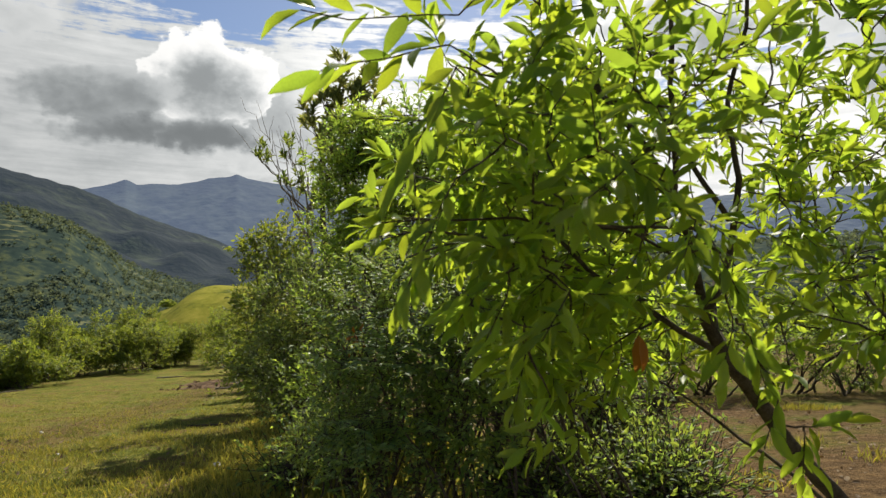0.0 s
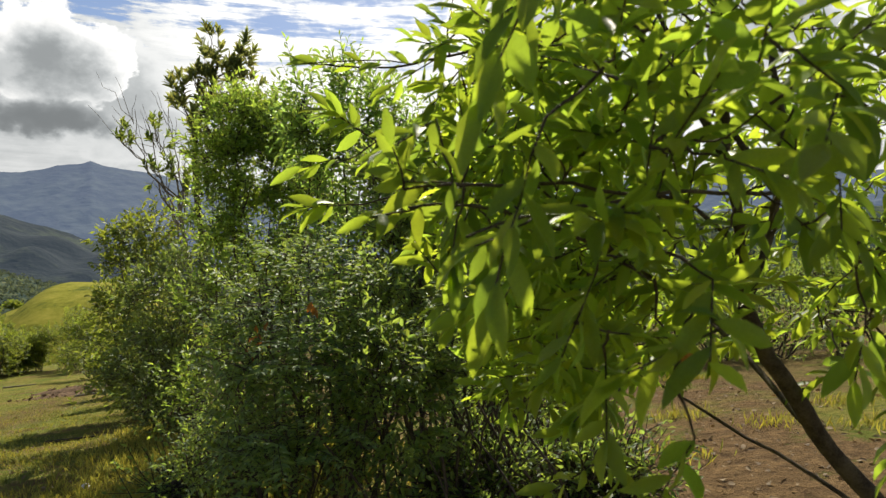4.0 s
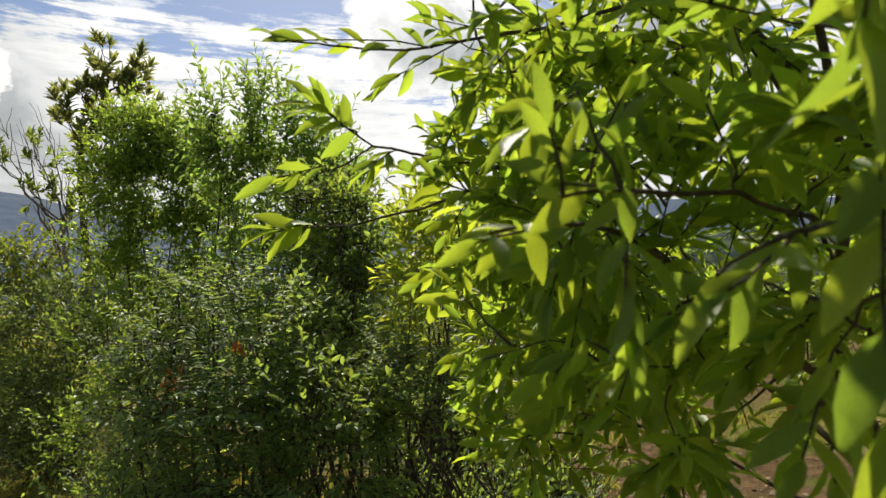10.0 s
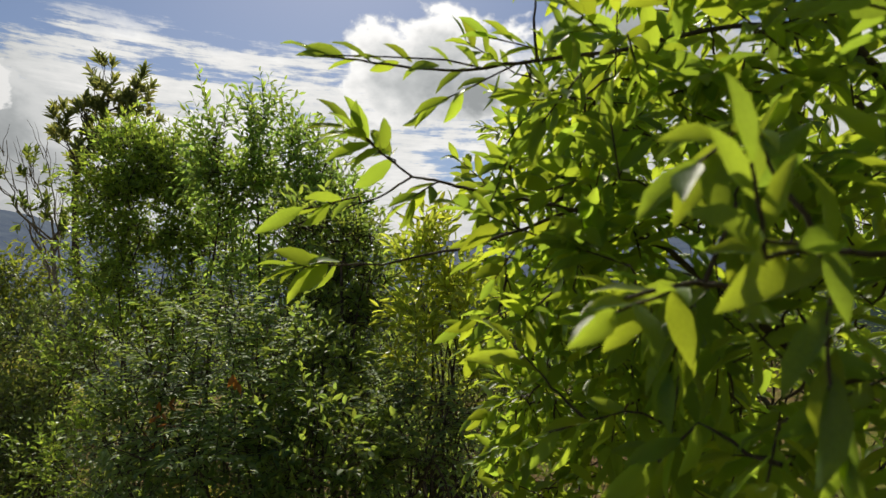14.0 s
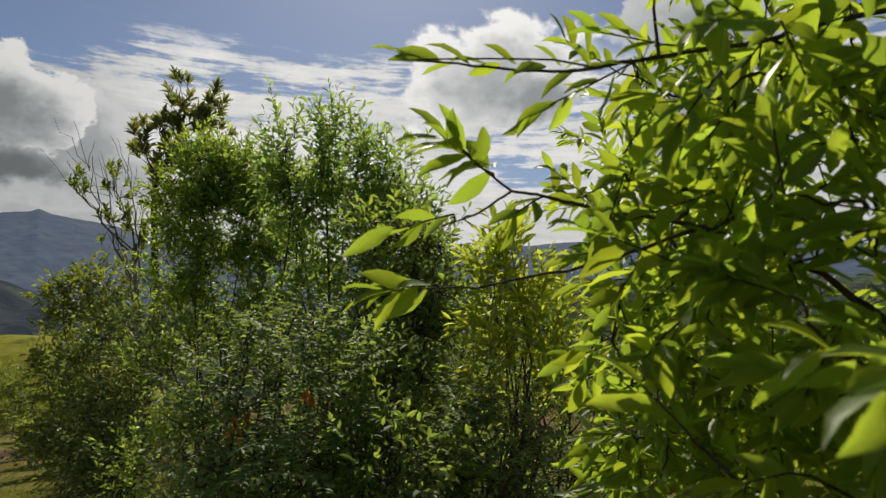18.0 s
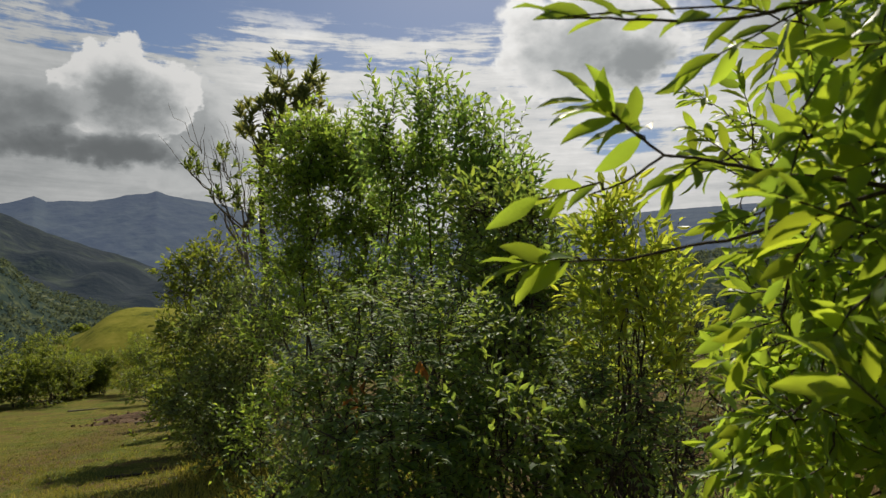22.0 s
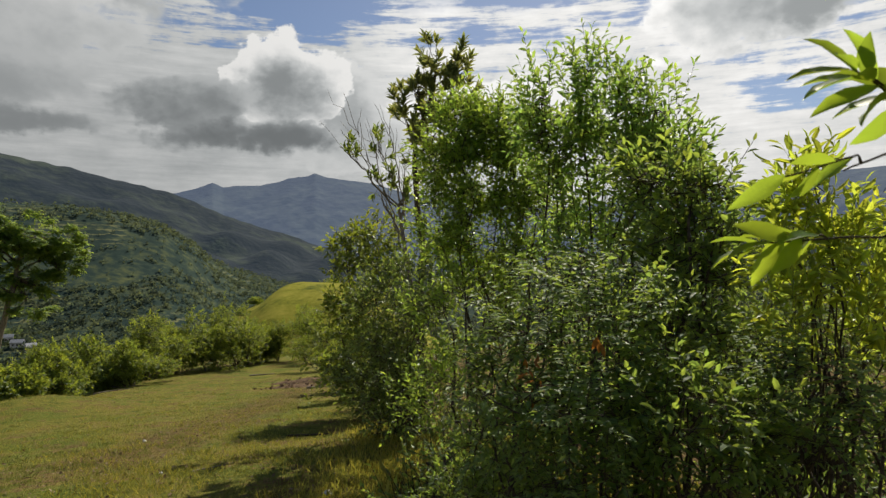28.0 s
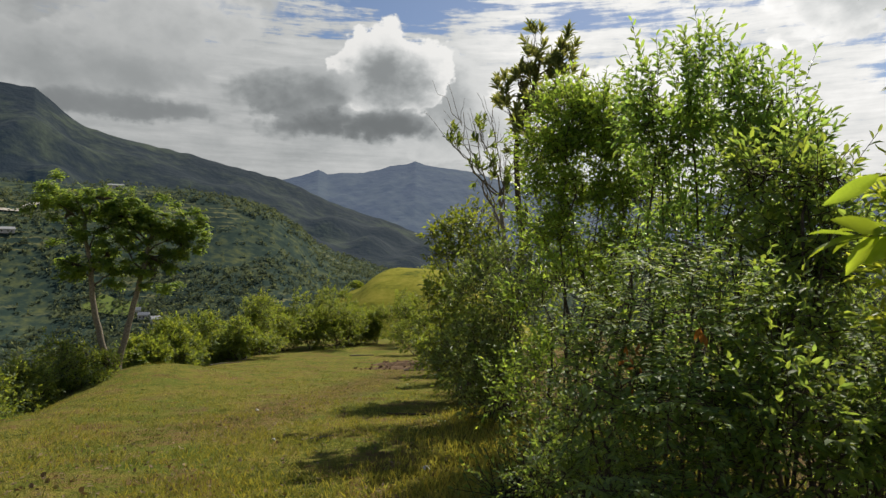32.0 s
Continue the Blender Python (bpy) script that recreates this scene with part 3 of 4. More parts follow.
shrub("glossy_shrub", "dense glossy green shrub with drooping oval leaves", "shrub", on(1.7, 4.2),
      [(1.52, 4.3, 1.95, 0.22, 0.21, 0.19, 56), (1.74, 4.11, 1.87, 0.22, 0.2, 0.19, 56), (1.69, 4.26, 1.6, 0.28, 0.26, 0.24, 77), (1.77, 4, 1.52, 0.19, 0.23, 0.27, 56),
       (1.55, 4.31, 1.2, 0.36, 0.39, 0.42, 91), (1.7, 4.01, 1.1, 0.23, 0.27, 0.31, 63), (1.62, 4.01, 0.76, 0.37, 0.37, 0.37, 84), (1.51, 3.81, 0.25, 0.42, 0.38, 0.34, 63)],
      (0.088, 0.036), M_SHRUB, 102, stems=14, twig=0.24, per_twig=8, upward=0.5, splay=1.1, shape=LEAF_MID, group=THICKET)
shrub("lime_shrub", "bright yellow-green shrub with small fine leaves", "shrub", on(.8, 8.8),
      [(0.60, 8.73, 3.26, 0.41, 0.39, 0.38, 190), (1.04, 8.60, 3.12, 0.40, 0.38, 0.35, 180), (0.33, 8.83, 2.81, 0.33, 0.40, 0.47, 170), (0.78, 8.72, 2.60, 0.58, 0.54, 0.50, 280),
       (1.33, 8.55, 2.54, 0.37, 0.43, 0.50, 190), (0.29, 8.91, 2.04, 0.39, 0.45, 0.51, 170), (0.84, 8.68, 1.76, 0.65, 0.59, 0.54, 260), (1.50, 8.47, 1.82, 0.45, 0.53, 0.60, 180),
       (0.60, 8.67, 0.69, 0.84, 0.75, 0.65, 260), (0.35, 8.41, -0.42, 0.83, 0.66, 0.49, 160)],
      (0.105, 0.042), M_LIME, 103, stems=16, twig=0.34, per_twig=10, upward=0.7, splay=1.05, group=THICKET)
shrub("leaning_shrub", "sunlit shrub with broad leaves at the meadow's edge", "shrub", on(-1.2, 16.6),
      [(-1.75, 16.74, 1.7, .5, .6, .6, 100), (-1.05, 16.81, 2.0, .62, .65, .5, 110), (-1.2, 16.79, .9, .95, 1.0, .85, 230), (-1.85, 16.72, .1, .52, .65, .65, 130), (-1.2, 15.8, -.7, .95, .8, .75, 220), (-1.2, 15.8, -1.6, .95, .8, .55, 150)],
      (0.19, 0.085), M_HEDGE, 104, stems=12, twig=0.40, per_twig=7, stem_r=0.03, group=THICKET)
shrub("dusty_shrub", "dull olive shrub with small dusty leaves", "shrub", on(-.3, 11.4),
      [(-.51, 11.86, .6, .69, .9, .9, 320), (-.13, 11.36, -.16, .76, .91, .91, 340), (-.73, 11.35, -.48, .51, .61, .61, 200), (.16, 11.86, 1.04, .68, .63, .73, 260), (-.2, 11.2, -1.2, .9, .7, .5, 200)],
      (0.115, 0.052), M_DUSTY, 105, stems=14, twig=0.32, per_twig=8, group=THICKET)
shrub("feathery_shrub", "shrub with pale-edged feathered leaves in arching sprays", "shrub", on(.55, 3.6),
      [(.68, 3.56, 1.37, .27, .27, .17, 34), (.49, 3.5, 1.1, .28, .28, .24, 46), (.35, 3.73, .81, .22, .27, .27, 34), (.5, 3.6, .5, .3, .3, .3, 40)],
      (0.068, 0.029), M_FROND, 106, stems=7, stem_r=0.014, twig=0.30, per_twig=18, upward=0.3, fronds=True, group=THICKET)
front = shrub("feathery_shrub", "shrub with pale-edged feathered leaves and one withered orange spray", "shrub", on(.7, 3.0),
      [(.77, 3.12, 1.12, .3, .3, .25, 50), (.53, 3.08, .82, .32, .32, .25, 56), (.8, 2.95, .75, .31, .31, .28, 56), (.65, 3.0, .3, .4, .35, .3, 60)],
      (0.066, 0.028), M_FROND, 107, stems=9, stem_r=0.014, twig=0.28, per_twig=18, upward=0.3, fronds=True, group=THICKET)
shrub("low_bush", "low dense dark green bush at the foot of the shrubs", "bush", on(.28, 4.2),
      [(.36, 4.15, .3, .28, .28, .25, 100), (.14, 4.26, .02, .27, .27, .22, 90), (.30, 4.04, -.1, .37, .37, .22, 120)],
      (0.045, 0.022), M_SHRUB, 108, stems=8, stem_r=0.012, twig=0.16, per_twig=11, group=THICKET)
shrub("low_bush", "low dark bush with feathered leaves in deep shade", "bush", on(.55, 2.85),
      [(.42, 3.0, .42, .31, .31, .22, 50), (.72, 2.78, .45, .32, .32, .2, 50), (.6, 2.9, 0, .4, .3, .25, 50)],
      (0.052, 0.023), M_FROND, 109, stems=8, stem_r=0.012, twig=0.24, per_twig=16, upward=0.3, fronds=True, group=THICKET)
shrub("broad_bush", "dark green bush with oval leaves and bare lower stems", "bush", on(1.1, 2.9),
      [(1.1, 3.13, 1.02, .28, .31, .3, 90), (1.08, 2.78, .74, .3, .3, .27, 100), (1.1, 2.75, .42, .32, .3, .22, 70)],
      (0.062, 0.027), M_SHRUB, 110, stems=10, stem_r=0.010, twig=0.18, per_twig=10, shape=LEAF_MID, group=THICKET)
shrub("slender_sapling", "slender sapling with long upright yellow-green leaves", "sapling", on(2.0, 3.2),
      [(1.89, 3.23, 1.83, 0.09, 0.11, 0.14, 18), (1.82, 3.29, 1.65, 0.1, 0.13, 0.15, 18), (1.97, 3.19, 1.62, 0.12, 0.14, 0.17, 24), (1.82, 3.17, 1.43, 0.15, 0.15, 0.16, 25),
       (2.03, 3.16, 1.37, 0.17, 0.18, 0.18, 28), (1.68, 3.12, 1.18, 0.13, 0.14, 0.16, 15), (1.86, 3, 1.08, 0.19, 0.18, 0.17, 24), (2.07, 2.99, 1.18, 0.16, 0.2, 0.23, 21)],
      (0.118, 0.032), M_SAPLING, 111, stems=12, stem_r=0.010, twig=0.24, per_twig=9, upward=1.1, splay=0.8, shape=LEAF_MID, group=THICKET)
shrub("feathery_shrub", "open shrub with small feathered leaves and bare crooked stems", "shrub", on(1.75, 2.85),
      [(1.44, 3.00, 0.98, 0.13, 0.13, 0.12, 20), (1.55, 2.82, 0.96, 0.17, 0.15, 0.12, 26), (1.71, 2.71, 0.90, 0.20, 0.17, 0.13, 28), (1.37, 2.77, 0.77, 0.17, 0.15, 0.13, 20),
       (1.54, 2.65, 0.73, 0.23, 0.18, 0.13, 26)],
      (0.056, 0.024), M_FROND, 112, stems=16, stem_r=0.012, twig=0.26, per_twig=16, upward=0.3, fronds=True, spread=0.32, group=THICKET)

# a thin tree with thick dark leaves stands above the thicket, and a half-bare one beside it
def whorl_tree(name, label, base, line, tips, leaf, mat, seed, count, bark, bare=()):
    """A thin trunk with limbs that end in rosettes of long leaves."""
    rng = np.random.default_rng(seed)
    o = np.asarray(base, float)
    root = thing(name, label, "tree", at=base)
    path = np.array([o] + [np.array(p) for p in line]) - o
    path[0, 2] -= 0.1
    fine = np.concatenate([bend(rng, path[i], path[i + 1], 6, 0.03)[(1 if i else 0):] for i in range(len(path) - 1)])
    trunk = Wood()
    trunk.branch(fine, 0.075, 0.03, 8)
    part("trunk", trunk.mesh("trunk", bark), root)
    P, D, U, L, Wd = [], [], [], [], []
    for x, y, z, r, _, _, many in tips:
        hub = np.array([x, y, z]) - o
        below = fine[np.argmin(np.linalg.norm(fine - hub + np.array([0, 0, 0.6]), axis=1))]
        limb = Wood()
        limb.branch(bend(rng, below, hub, 8, 0.10), 0.024, 0.010, 6)
        for _ in range(many):
            tip = hub + (unit(rng.normal(0, 1, 3) + np.array([0, 0, 0.4])) * r * rng.uniform(0.4, 1.5)) * np.array([1, 1, 1.5])
            limb.branch(bend(rng, hub - (hub - below) * rng.uniform(0, 0.25), tip, 5, 0.1), 0.009, 0.004, 4)
            way = unit(tip - hub + np.array([0, 0, 0.25]))
            k = count
            turn = np.arange(k) * 2.4
            side = unit(np.cross(way, (0.3, 0.1, 1.0)))
            lift = np.cross(side, way)
            lean = np.linspace(1.25, 0.25, k)[:, None]
            d = way + lean * (np.cos(turn)[:, None] * side + np.sin(turn)[:, None] * lift) + rng.normal(0, 0.12, (k, 3))
            P.append(np.repeat(tip[None], k, 0) - way * np.linspace(0.12, 0, k)[:, None])
            D.append(d), U.append(way + rng.normal(0, 0.2, (k, 3)))
            size = rng.uniform(0.75, 1.1, k)
            L.append(leaf[0] * size), Wd.append(leaf[1] * size)
        part("limb", limb.mesh("limb", bark), root)
    for a, b in bare:
        a, b = np.array(a) - o, np.array(b) - o
        twig = Wood()
        main = bend(rng, a, b, 9, 0.08)
        twig.branch(main, 0.022, 0.006, 5)
        for _ in range(9):
            p = main[rng.integers(3, 8)]
            twig.branch(bend(rng, p, p + (b - a) * rng.uniform(0.15, 0.4) + rng.normal(0, 0.25, 3), 5, 0.1), 0.008, 0.003, 4)
        part("bare_limb", twig.mesh("bare_limb", bark), root)
    v, f = leaves(*[np.concatenate(box) for box in (P, D, U, L, Wd)], LEAF_MID)
    part("foliage", mesh_of("foliage", v, f, mat), root, kind="stuff")
    return root


whorl_tree("thin_tree", "thin tree with dark leathery leaves in rosettes", on(.05, 13.36), [(.08, 13.36, 1.69), (-.07, 13.36, 3.1), (-.1, 13.36, 3.9), (.2, 13.36, 4.6), (.36, 13.36, 5.3)],
           [(.36, 13.35, 5.55, .34, 0, 0, 14), (.78, 13.33, 5.4, .32, 0, 0, 13), (-.05, 13.36, 5.0, .32, 0, 0, 12), (-.3, 13.36, 4.55, .30, 0, 0, 11), (.26, 13.35, 4.75, .4, 0, 0, 14), (.8, 13.33, 4.85, .38, 0, 0, 15), (-.1, 13.36, 4.1, .30, 0, 0, 12), (.5, 13.3, 4.2, .4, 0, 0, 9), (1.0, 13.3, 4.5, .3, 0, 0, 8), (.3, 13.3, 3.6, .4, 0, 0, 8)],
           (0.235, 0.074), M_DARK, 120, 11, M_BARK)
whorl_tree("half_bare_tree", "half-bare thin tree with a few browned leaf rosettes", on(-.1, 14.86), [(-.13, 14.86, .4), (-.36, 14.86, 1.97), (-.45, 14.86, 2.7)],
           [(-1.57, 14.8, 3.86, .20, 0, 0, 8), (-.91, 14.84, 4.0, .26, 0, 0, 9), (-.57, 14.86, 3.28, .24, 0, 0, 8), (-.97, 14.84, 3.27, .22, 0, 0, 7), (-.24, 14.86, 2.89, .24, 0, 0, 8), (.14, 14.86, 3.41, .24, 0, 0, 7)],
           (0.20, 0.078), M_DUSTY, 121, 7, M_PALE,
           bare=[((-.36, 14.86, 1.97), (-1.11, 14.83, 4.4)), ((-.4, 14.86, 2.3), (-.64, 14.86, 4.66)), ((-.36, 14.86, 1.97), (-1.32, 14.82, 4.6)), ((-.3, 14.86, 1.5), (-.93, 14.84, 3.0)), ((-.4, 14.86, 2.5), (-.35, 14.86, 3.9))])

# ---- the near tree ----
def near_tree():
    """A small tree that the camera brushes past: leaning trunk, forked limbs, single broad leaves."""
    rng = np.random.default_rng(7)
    base = np.array(on(1.98, -.06))
    root = thing("broadleaf_tree", "small leaning tree with backlit oval green leaves", "tree", at=tuple(base))
    limbs = [("trunk", [(1.98, -.06, base[2] - .1), (1.82, .12, .35), (1.55, .33, .78), (1.40, .37, .95), (1.22, .36, 1.16), (1.15, .35, 1.27)], .027, .015),
             ("limb", [(1.15, .35, 1.27), (1.10, .31, 1.40), (1.015, .25, 1.547), (.931, .27, 1.686), (.86, .31, 1.79), (.80, .36, 1.92), (.78, .42, 2.2)], .0115, .0035),
             ("limb", [(1.015, .25, 1.547), (1.02, .27, 1.72), (1.03, .30, 1.95), (1.0, .34, 2.3), (1.02, .45, 2.7)], .008, .0035),
             ("limb", [(1.15, .35, 1.27), (1.20, .33, 1.42), (1.19, .28, 1.60), (1.165, .29, 1.74), (1.2, .27, 1.95), (1.22, .3, 2.4)], .0095, .0035),
             ("limb", [(1.19, .31, 1.50), (1.12, .36, 1.64), (1.05, .42, 1.80), (1.0, .5, 2.05), (.95, .7, 2.4)], .007, .003),
             ("limb", [(1.17, .35, 1.20), (1.05, .37, 1.27), (.89, .39, 1.368), (.83, .46, 1.45), (.78, .52, 1.52), (.70, .62, 1.58), (.62, .72, 1.61)], .008, .0025),
             ("limb", [(1.82, .12, .35), (1.66, -.05, 1.0), (1.42, -.08, 1.40), (1.40, -.09, 1.58), (1.33, -.11, 1.75), (1.34, -.15, 2.1), (1.3, -.1, 2.5)], .017, .006),
             ("limb", [(.72, .80, 1.621), (.62, .74, 1.615), (.575, .733, 1.62), (.54, .77, 1.635), (.513, .813, 1.647), (.47, .81, 1.67), (.42, .80, 1.70)], .0032, .0015),
             ("limb", [(.86, .31, 1.79), (.78, .45, 1.82), (.68, .58, 1.81), (.60, .64, 1.80), (.516, .672, 1.783), (.42, .72, 1.79), (.34, .765, 1.80)], .004, .0014),
             ("limb", [(.513, .813, 1.647), (.46, .83, 1.61), (.41, .84, 1.59)], .002, .0012),
             ("limb", [(.70, .62, 1.58), (.60, .80, 1.53), (.50, .90, 1.505), (.37, .97, 1.50)], .003, .0013),
             ("limb", [(1.05, .37, 1.27), (1.0, .33, 1.26), (.966, .31, 1.25)], .004, .003),
             ("limb", [(.89, .39, 1.368), (.70, .30, 1.42), (.55, .24, 1.45), (.42, .20, 1.45), (.36, .19, 1.44)], .0035, .0015),
             ("limb", [(1.10, .31, 1.40), (.85, .20, 1.47), (.62, .13, 1.48), (.46, .10, 1.47), (.36, .09, 1.46)], .004, .0015),
             ("limb", [(1.20, .33, 1.42), (.95, .08, 1.47), (.70, .02, 1.46), (.50, 0, 1.43), (.40, -.01, 1.40)], .004, .0015),
             ("limb", [(1.40, .37, .95), (1.5, .85, 1.2), (1.75, 1.3, 1.5), (1.9, 1.7, 1.8)], .008, .003),
             ("limb", [(1.66, -.05, 1.0), (1.75, .5, 1.3), (1.9, .9, 1.6), (2.0, 1.1, 2.0)], .006, .0022),
             ("limb", [(1.55, .33, .78), (1.45, .75, .92), (1.36, 1.05, 1.02), (1.30, 1.3, 1.1)], .006, .002)]
    frame_pts = []
    for name, line, r0, r1 in limbs:
        line = np.array(line)
        fine = np.concatenate([bend(rng, line[i], line[i + 1], 6, 0.03)[(1 if i else 0):] for i in range(len(line) - 1)])
        wood = Wood()
        wood.branch(fine - base, r0, r1, 8)
        part(name, wood.mesh(name, M_BARK), root)
        if name == "limb":
            frame_pts.append(fine[3:])
    frame_pts = np.concatenate(frame_pts)
    # the way kept clear by whoever walks past
    clear = np.array([(.28, -1.06), (.2, -.8), (.09, -.57), (.03, -.4), (.05, -.2), (.03, 0), (-.03, .1), (-.19, -.14)])

    def edge(y, z):
        """How far the crown reaches towards the walker's side."""
        reach = [-.5, 0, .5, 1, 1.5, 2.3]
        low, mid, high = np.interp(y, reach, [.44, .46, .72, .80, 1.10, 1.70]), np.interp(y, reach, [.34, .36, .46, .72, 1.05, 1.62]), np.interp(y, reach, [.34, .36, .50, .72, 1.06, 1.65])
        return np.interp(z, [1.18, 1.40, 1.55, 1.68], [low, mid, mid, high])

    gap_a, gap_b = np.array([.97, .31, 1.19]), np.array([.55, -.45, 1.27])

    def within(p, low, high):
        s = np.clip(np.dot(p - gap_a, gap_b - gap_a) / np.dot(gap_b - gap_a, gap_b - gap_a), 0, 1)
        if np.linalg.norm(p - gap_a - s * (gap_b - gap_a)) < .11:
            return False
        return p[0] > edge(p[1], p[2]) and low < p[2] < high and np.linalg.norm(clear - p[:2], axis=1).min() > 0.47 and p[0] < 2.7

    spots = []
    # clumps of shoots through the crown, more of them overhead and behind
    for many, sx, sy, sz in ((34, (.35, 1.6), (-.2, 1.0), (1.15, 2.05)), (30, (.8, 2.5), (.6, 2.2), (1.08, 2.2)), (14, (.5, 1.5), (.5, 1.7), (1.0, 1.45)), (12, (.45, 1.1), (.25, .9), (1.15, 1.6)), (16, (1.1, 2.4), (-.6, .5), (1.2, 2.2)),
                             (13, (.42, 1.0), (-.2, .35), (1.15, 1.8)), (12, (1.1, 2.3), (-.1, 1.3), (1.6, 2.3)), (30, None, (.4, 1.35), (1.05, 1.72)), (10, None, (.35, 1.0), (1.62, 1.95)), (12, None, (.85, 1.4), (1.0, 1.3)), (7, (.5, .95), (-.05, .4), (1.56, 1.86)), (14, (1.2, 2.2), (.1, 1.1), (1.25, 2.05))):
        made = 0
        while made < many:
            y, z = rng.uniform(*sy), rng.uniform(*sz)
            c = np.array([rng.uniform(*sx) if sx else edge(y, z) + rng.uniform(.05, .40), y, z])
            if not within(c, .98, 3.0):
                continue
            made += 1
            for _ in range(6):
                p = c + rng.normal(0, 1, 3) * np.array([.085, .085, .07])
                if within(p, .95, 3.0):
                    spots.append(p)
    twigs = Wood()
    P, D, U, L, Wd = [], [], [], [], []
    spots, sprigs = np.array(spots), []
    order = np.argsort([np.linalg.norm(frame_pts - p, axis=1).min() for p in spots])
    for p in spots[order]:
        gap = np.linalg.norm(frame_pts - p, axis=1)
        hub = frame_pts[np.argmin(gap + rng.uniform(0, .05, len(gap)))]
        way = unit(unit(p - hub) * 1.0 + rng.normal(0, .35, 3) + np.array([-.1, -.1, .1]))
        reach = rng.uniform(.07, .12)
        a, b = p - way * reach * .5, p + way * reach * .5
        line = bend(rng, hub, a, 6, .12)
        twigs.branch(np.concatenate([line, b[None]]) - base, .0026, .0011, 5)
        frame_pts = np.concatenate([frame_pts, line[2:], p[None]])
        for box, item in zip((P, D, U, L, Wd), twig_leaves(rng, a, b, rng.integers(7, 12), .072, .025, 1.0, .15, 0.0)):
            box.append(item)
    # shoots that stand out from the crown: heel, tip, leaves, their length, how far they splay and hang
    for heel, tip, many, long, splay, hang in (
            ((.56, .66, 1.79), (.33, .765, 1.80), 13, .058, .9, -.05), ((.70, .58, 1.81), (.56, .66, 1.84), 9, .06, .9, -.1), ((.60, .64, 1.80), (.50, .74, 1.74), 8, .058, .9, .2),
            ((.48, .81, 1.67), (.395, .80, 1.71), 17, .076, 1.5, .2), ((.43, .84, 1.61), (.345, .86, 1.585), 5, .074, .8, .3), ((.54, .77, 1.635), (.49, .78, 1.60), 6, .06, 1.1, .35), ((.44, .93, 1.51), (.365, .97, 1.50), 12, .075, 1.1, .35),
            ((.42, .20, 1.45), (.34, .18, 1.43), 8, .054, 1.2, .25), ((.46, .10, 1.47), (.36, .09, 1.47), 8, .055, 1.5, .2), ((.36, .09, 1.47), (.345, .085, 1.51), 3, .046, .35, -.5), ((.50, 0, 1.43), (.41, -.01, 1.39), 7, .056, 1.1, .7),
            ((.44, .10, 1.44), (.42, .09, 1.36), 7, .062, .8, .9), ((.52, .26, 1.46), (.48, .26, 1.38), 8, .06, .9, .7), ((.60, .12, 1.5), (.56, .12, 1.56), 9, .06, 1.2, .1), ((.62, .28, 1.62), (.56, .24, 1.50), 14, .062, 1.0, .5), ((.62, .36, 1.42), (.56, .33, 1.28), 14, .062, 1.0, .5),
            ((.48, .02, 1.82), (.22, -.10, 1.76), 13, .074, 1.2, .2), ((.46, .0, 1.76), (.25, -.07, 1.68), 10, .074, 1.2, .3), ((.46, -.08, 1.70), (.37, -.12, 1.52), 12, .070, 1.1, .6), ((.46, -.08, 1.52), (.38, -.12, 1.34), 11, .068, 1.1, .6), ((.42, .14, 1.56), (.36, .13, 1.52), 8, .058, 1.2, .3),
            ((.66, -.02, 1.50), (.60, -.06, 1.42), 10, .06, 1.1, .5), ((.66, .46, 1.66), (.58, .46, 1.55), 12, .062, 1.0, .4), ((.60, .5, 1.74), (.54, .52, 1.66), 10, .06, 1.0, .3)):
        tip, heel = np.array(tip), np.array(heel)
        hub = frame_pts[np.argmin(np.linalg.norm(frame_pts - heel, axis=1))]
        twigs.branch(np.concatenate([bend(rng, hub, heel, 5, .06), bend(rng, heel, tip, 5, .04)[1:]]) - base, .0022, .0011, 5)
        way = unit(tip - heel)
        turn = np.arange(many) * 2.4 + rng.uniform(0, 6.28)
        side = unit(np.cross(way, (0, 0, 1.0)))
        lift = np.cross(side, way)
        lean = (splay * np.linspace(1.15, .25, many))[:, None]
        d = way * .8 + lean * (np.cos(turn)[:, None] * side + .7 * np.sin(turn)[:, None] * lift) + rng.normal(0, .12, (many, 3))
        d[:, 2] -= hang * rng.uniform(.4, 1.2, many)
        grown = long * rng.uniform(.8, 1.12, many)
        sprigs.append((heel + (tip - heel) * np.linspace(.05, 1, many)[:, None], d, np.array([0, -.5, .7]) + rng.normal(0, .45, (many, 3)), grown, grown * .37))
    P, D, U, L, Wd = [np.concatenate(box) for box in (P, D, U, L, Wd)]
    keep = np.linalg.norm(clear[None] - P[:, None, :2], axis=2).min(1) > .40
    P, D, U, L, Wd = [np.concatenate([q[keep]] + [item[i] for item in sprigs]) for i, q in enumerate((P, D, U, L, Wd))]
    part("twig_work", twigs.mesh("twig_work", M_BARK), root, kind="stuff")
    single = np.argsort(P[:, 0] + .25 * P[:, 1])[:300]
    rest = np.setdiff1d(np.arange(len(P)), single)
    v, f = leaves(P[rest] - base, D[rest], U[rest], L[rest], Wd[rest], LEAF_FINE)
    part("foliage", mesh_of("foliage", v, f, M_NEAR, True), root, kind="stuff")
    shapes = []
    for k in range(6):
        pts = LEAF_FINE[0] * np.array([1, .30 + .016 * k, 1])
        pts[:, 2] += .05 * np.sin(pts[:, 0] * 3 + k) - .06 * k / 5 * pts[:, 0] ** 2
        pts[:, 1] += .025 * np.sin(pts[:, 0] * 4 + k * 2)
        shapes.append(mesh_of("leaf", pts, LEAF_FINE[1], M_NEAR, True))
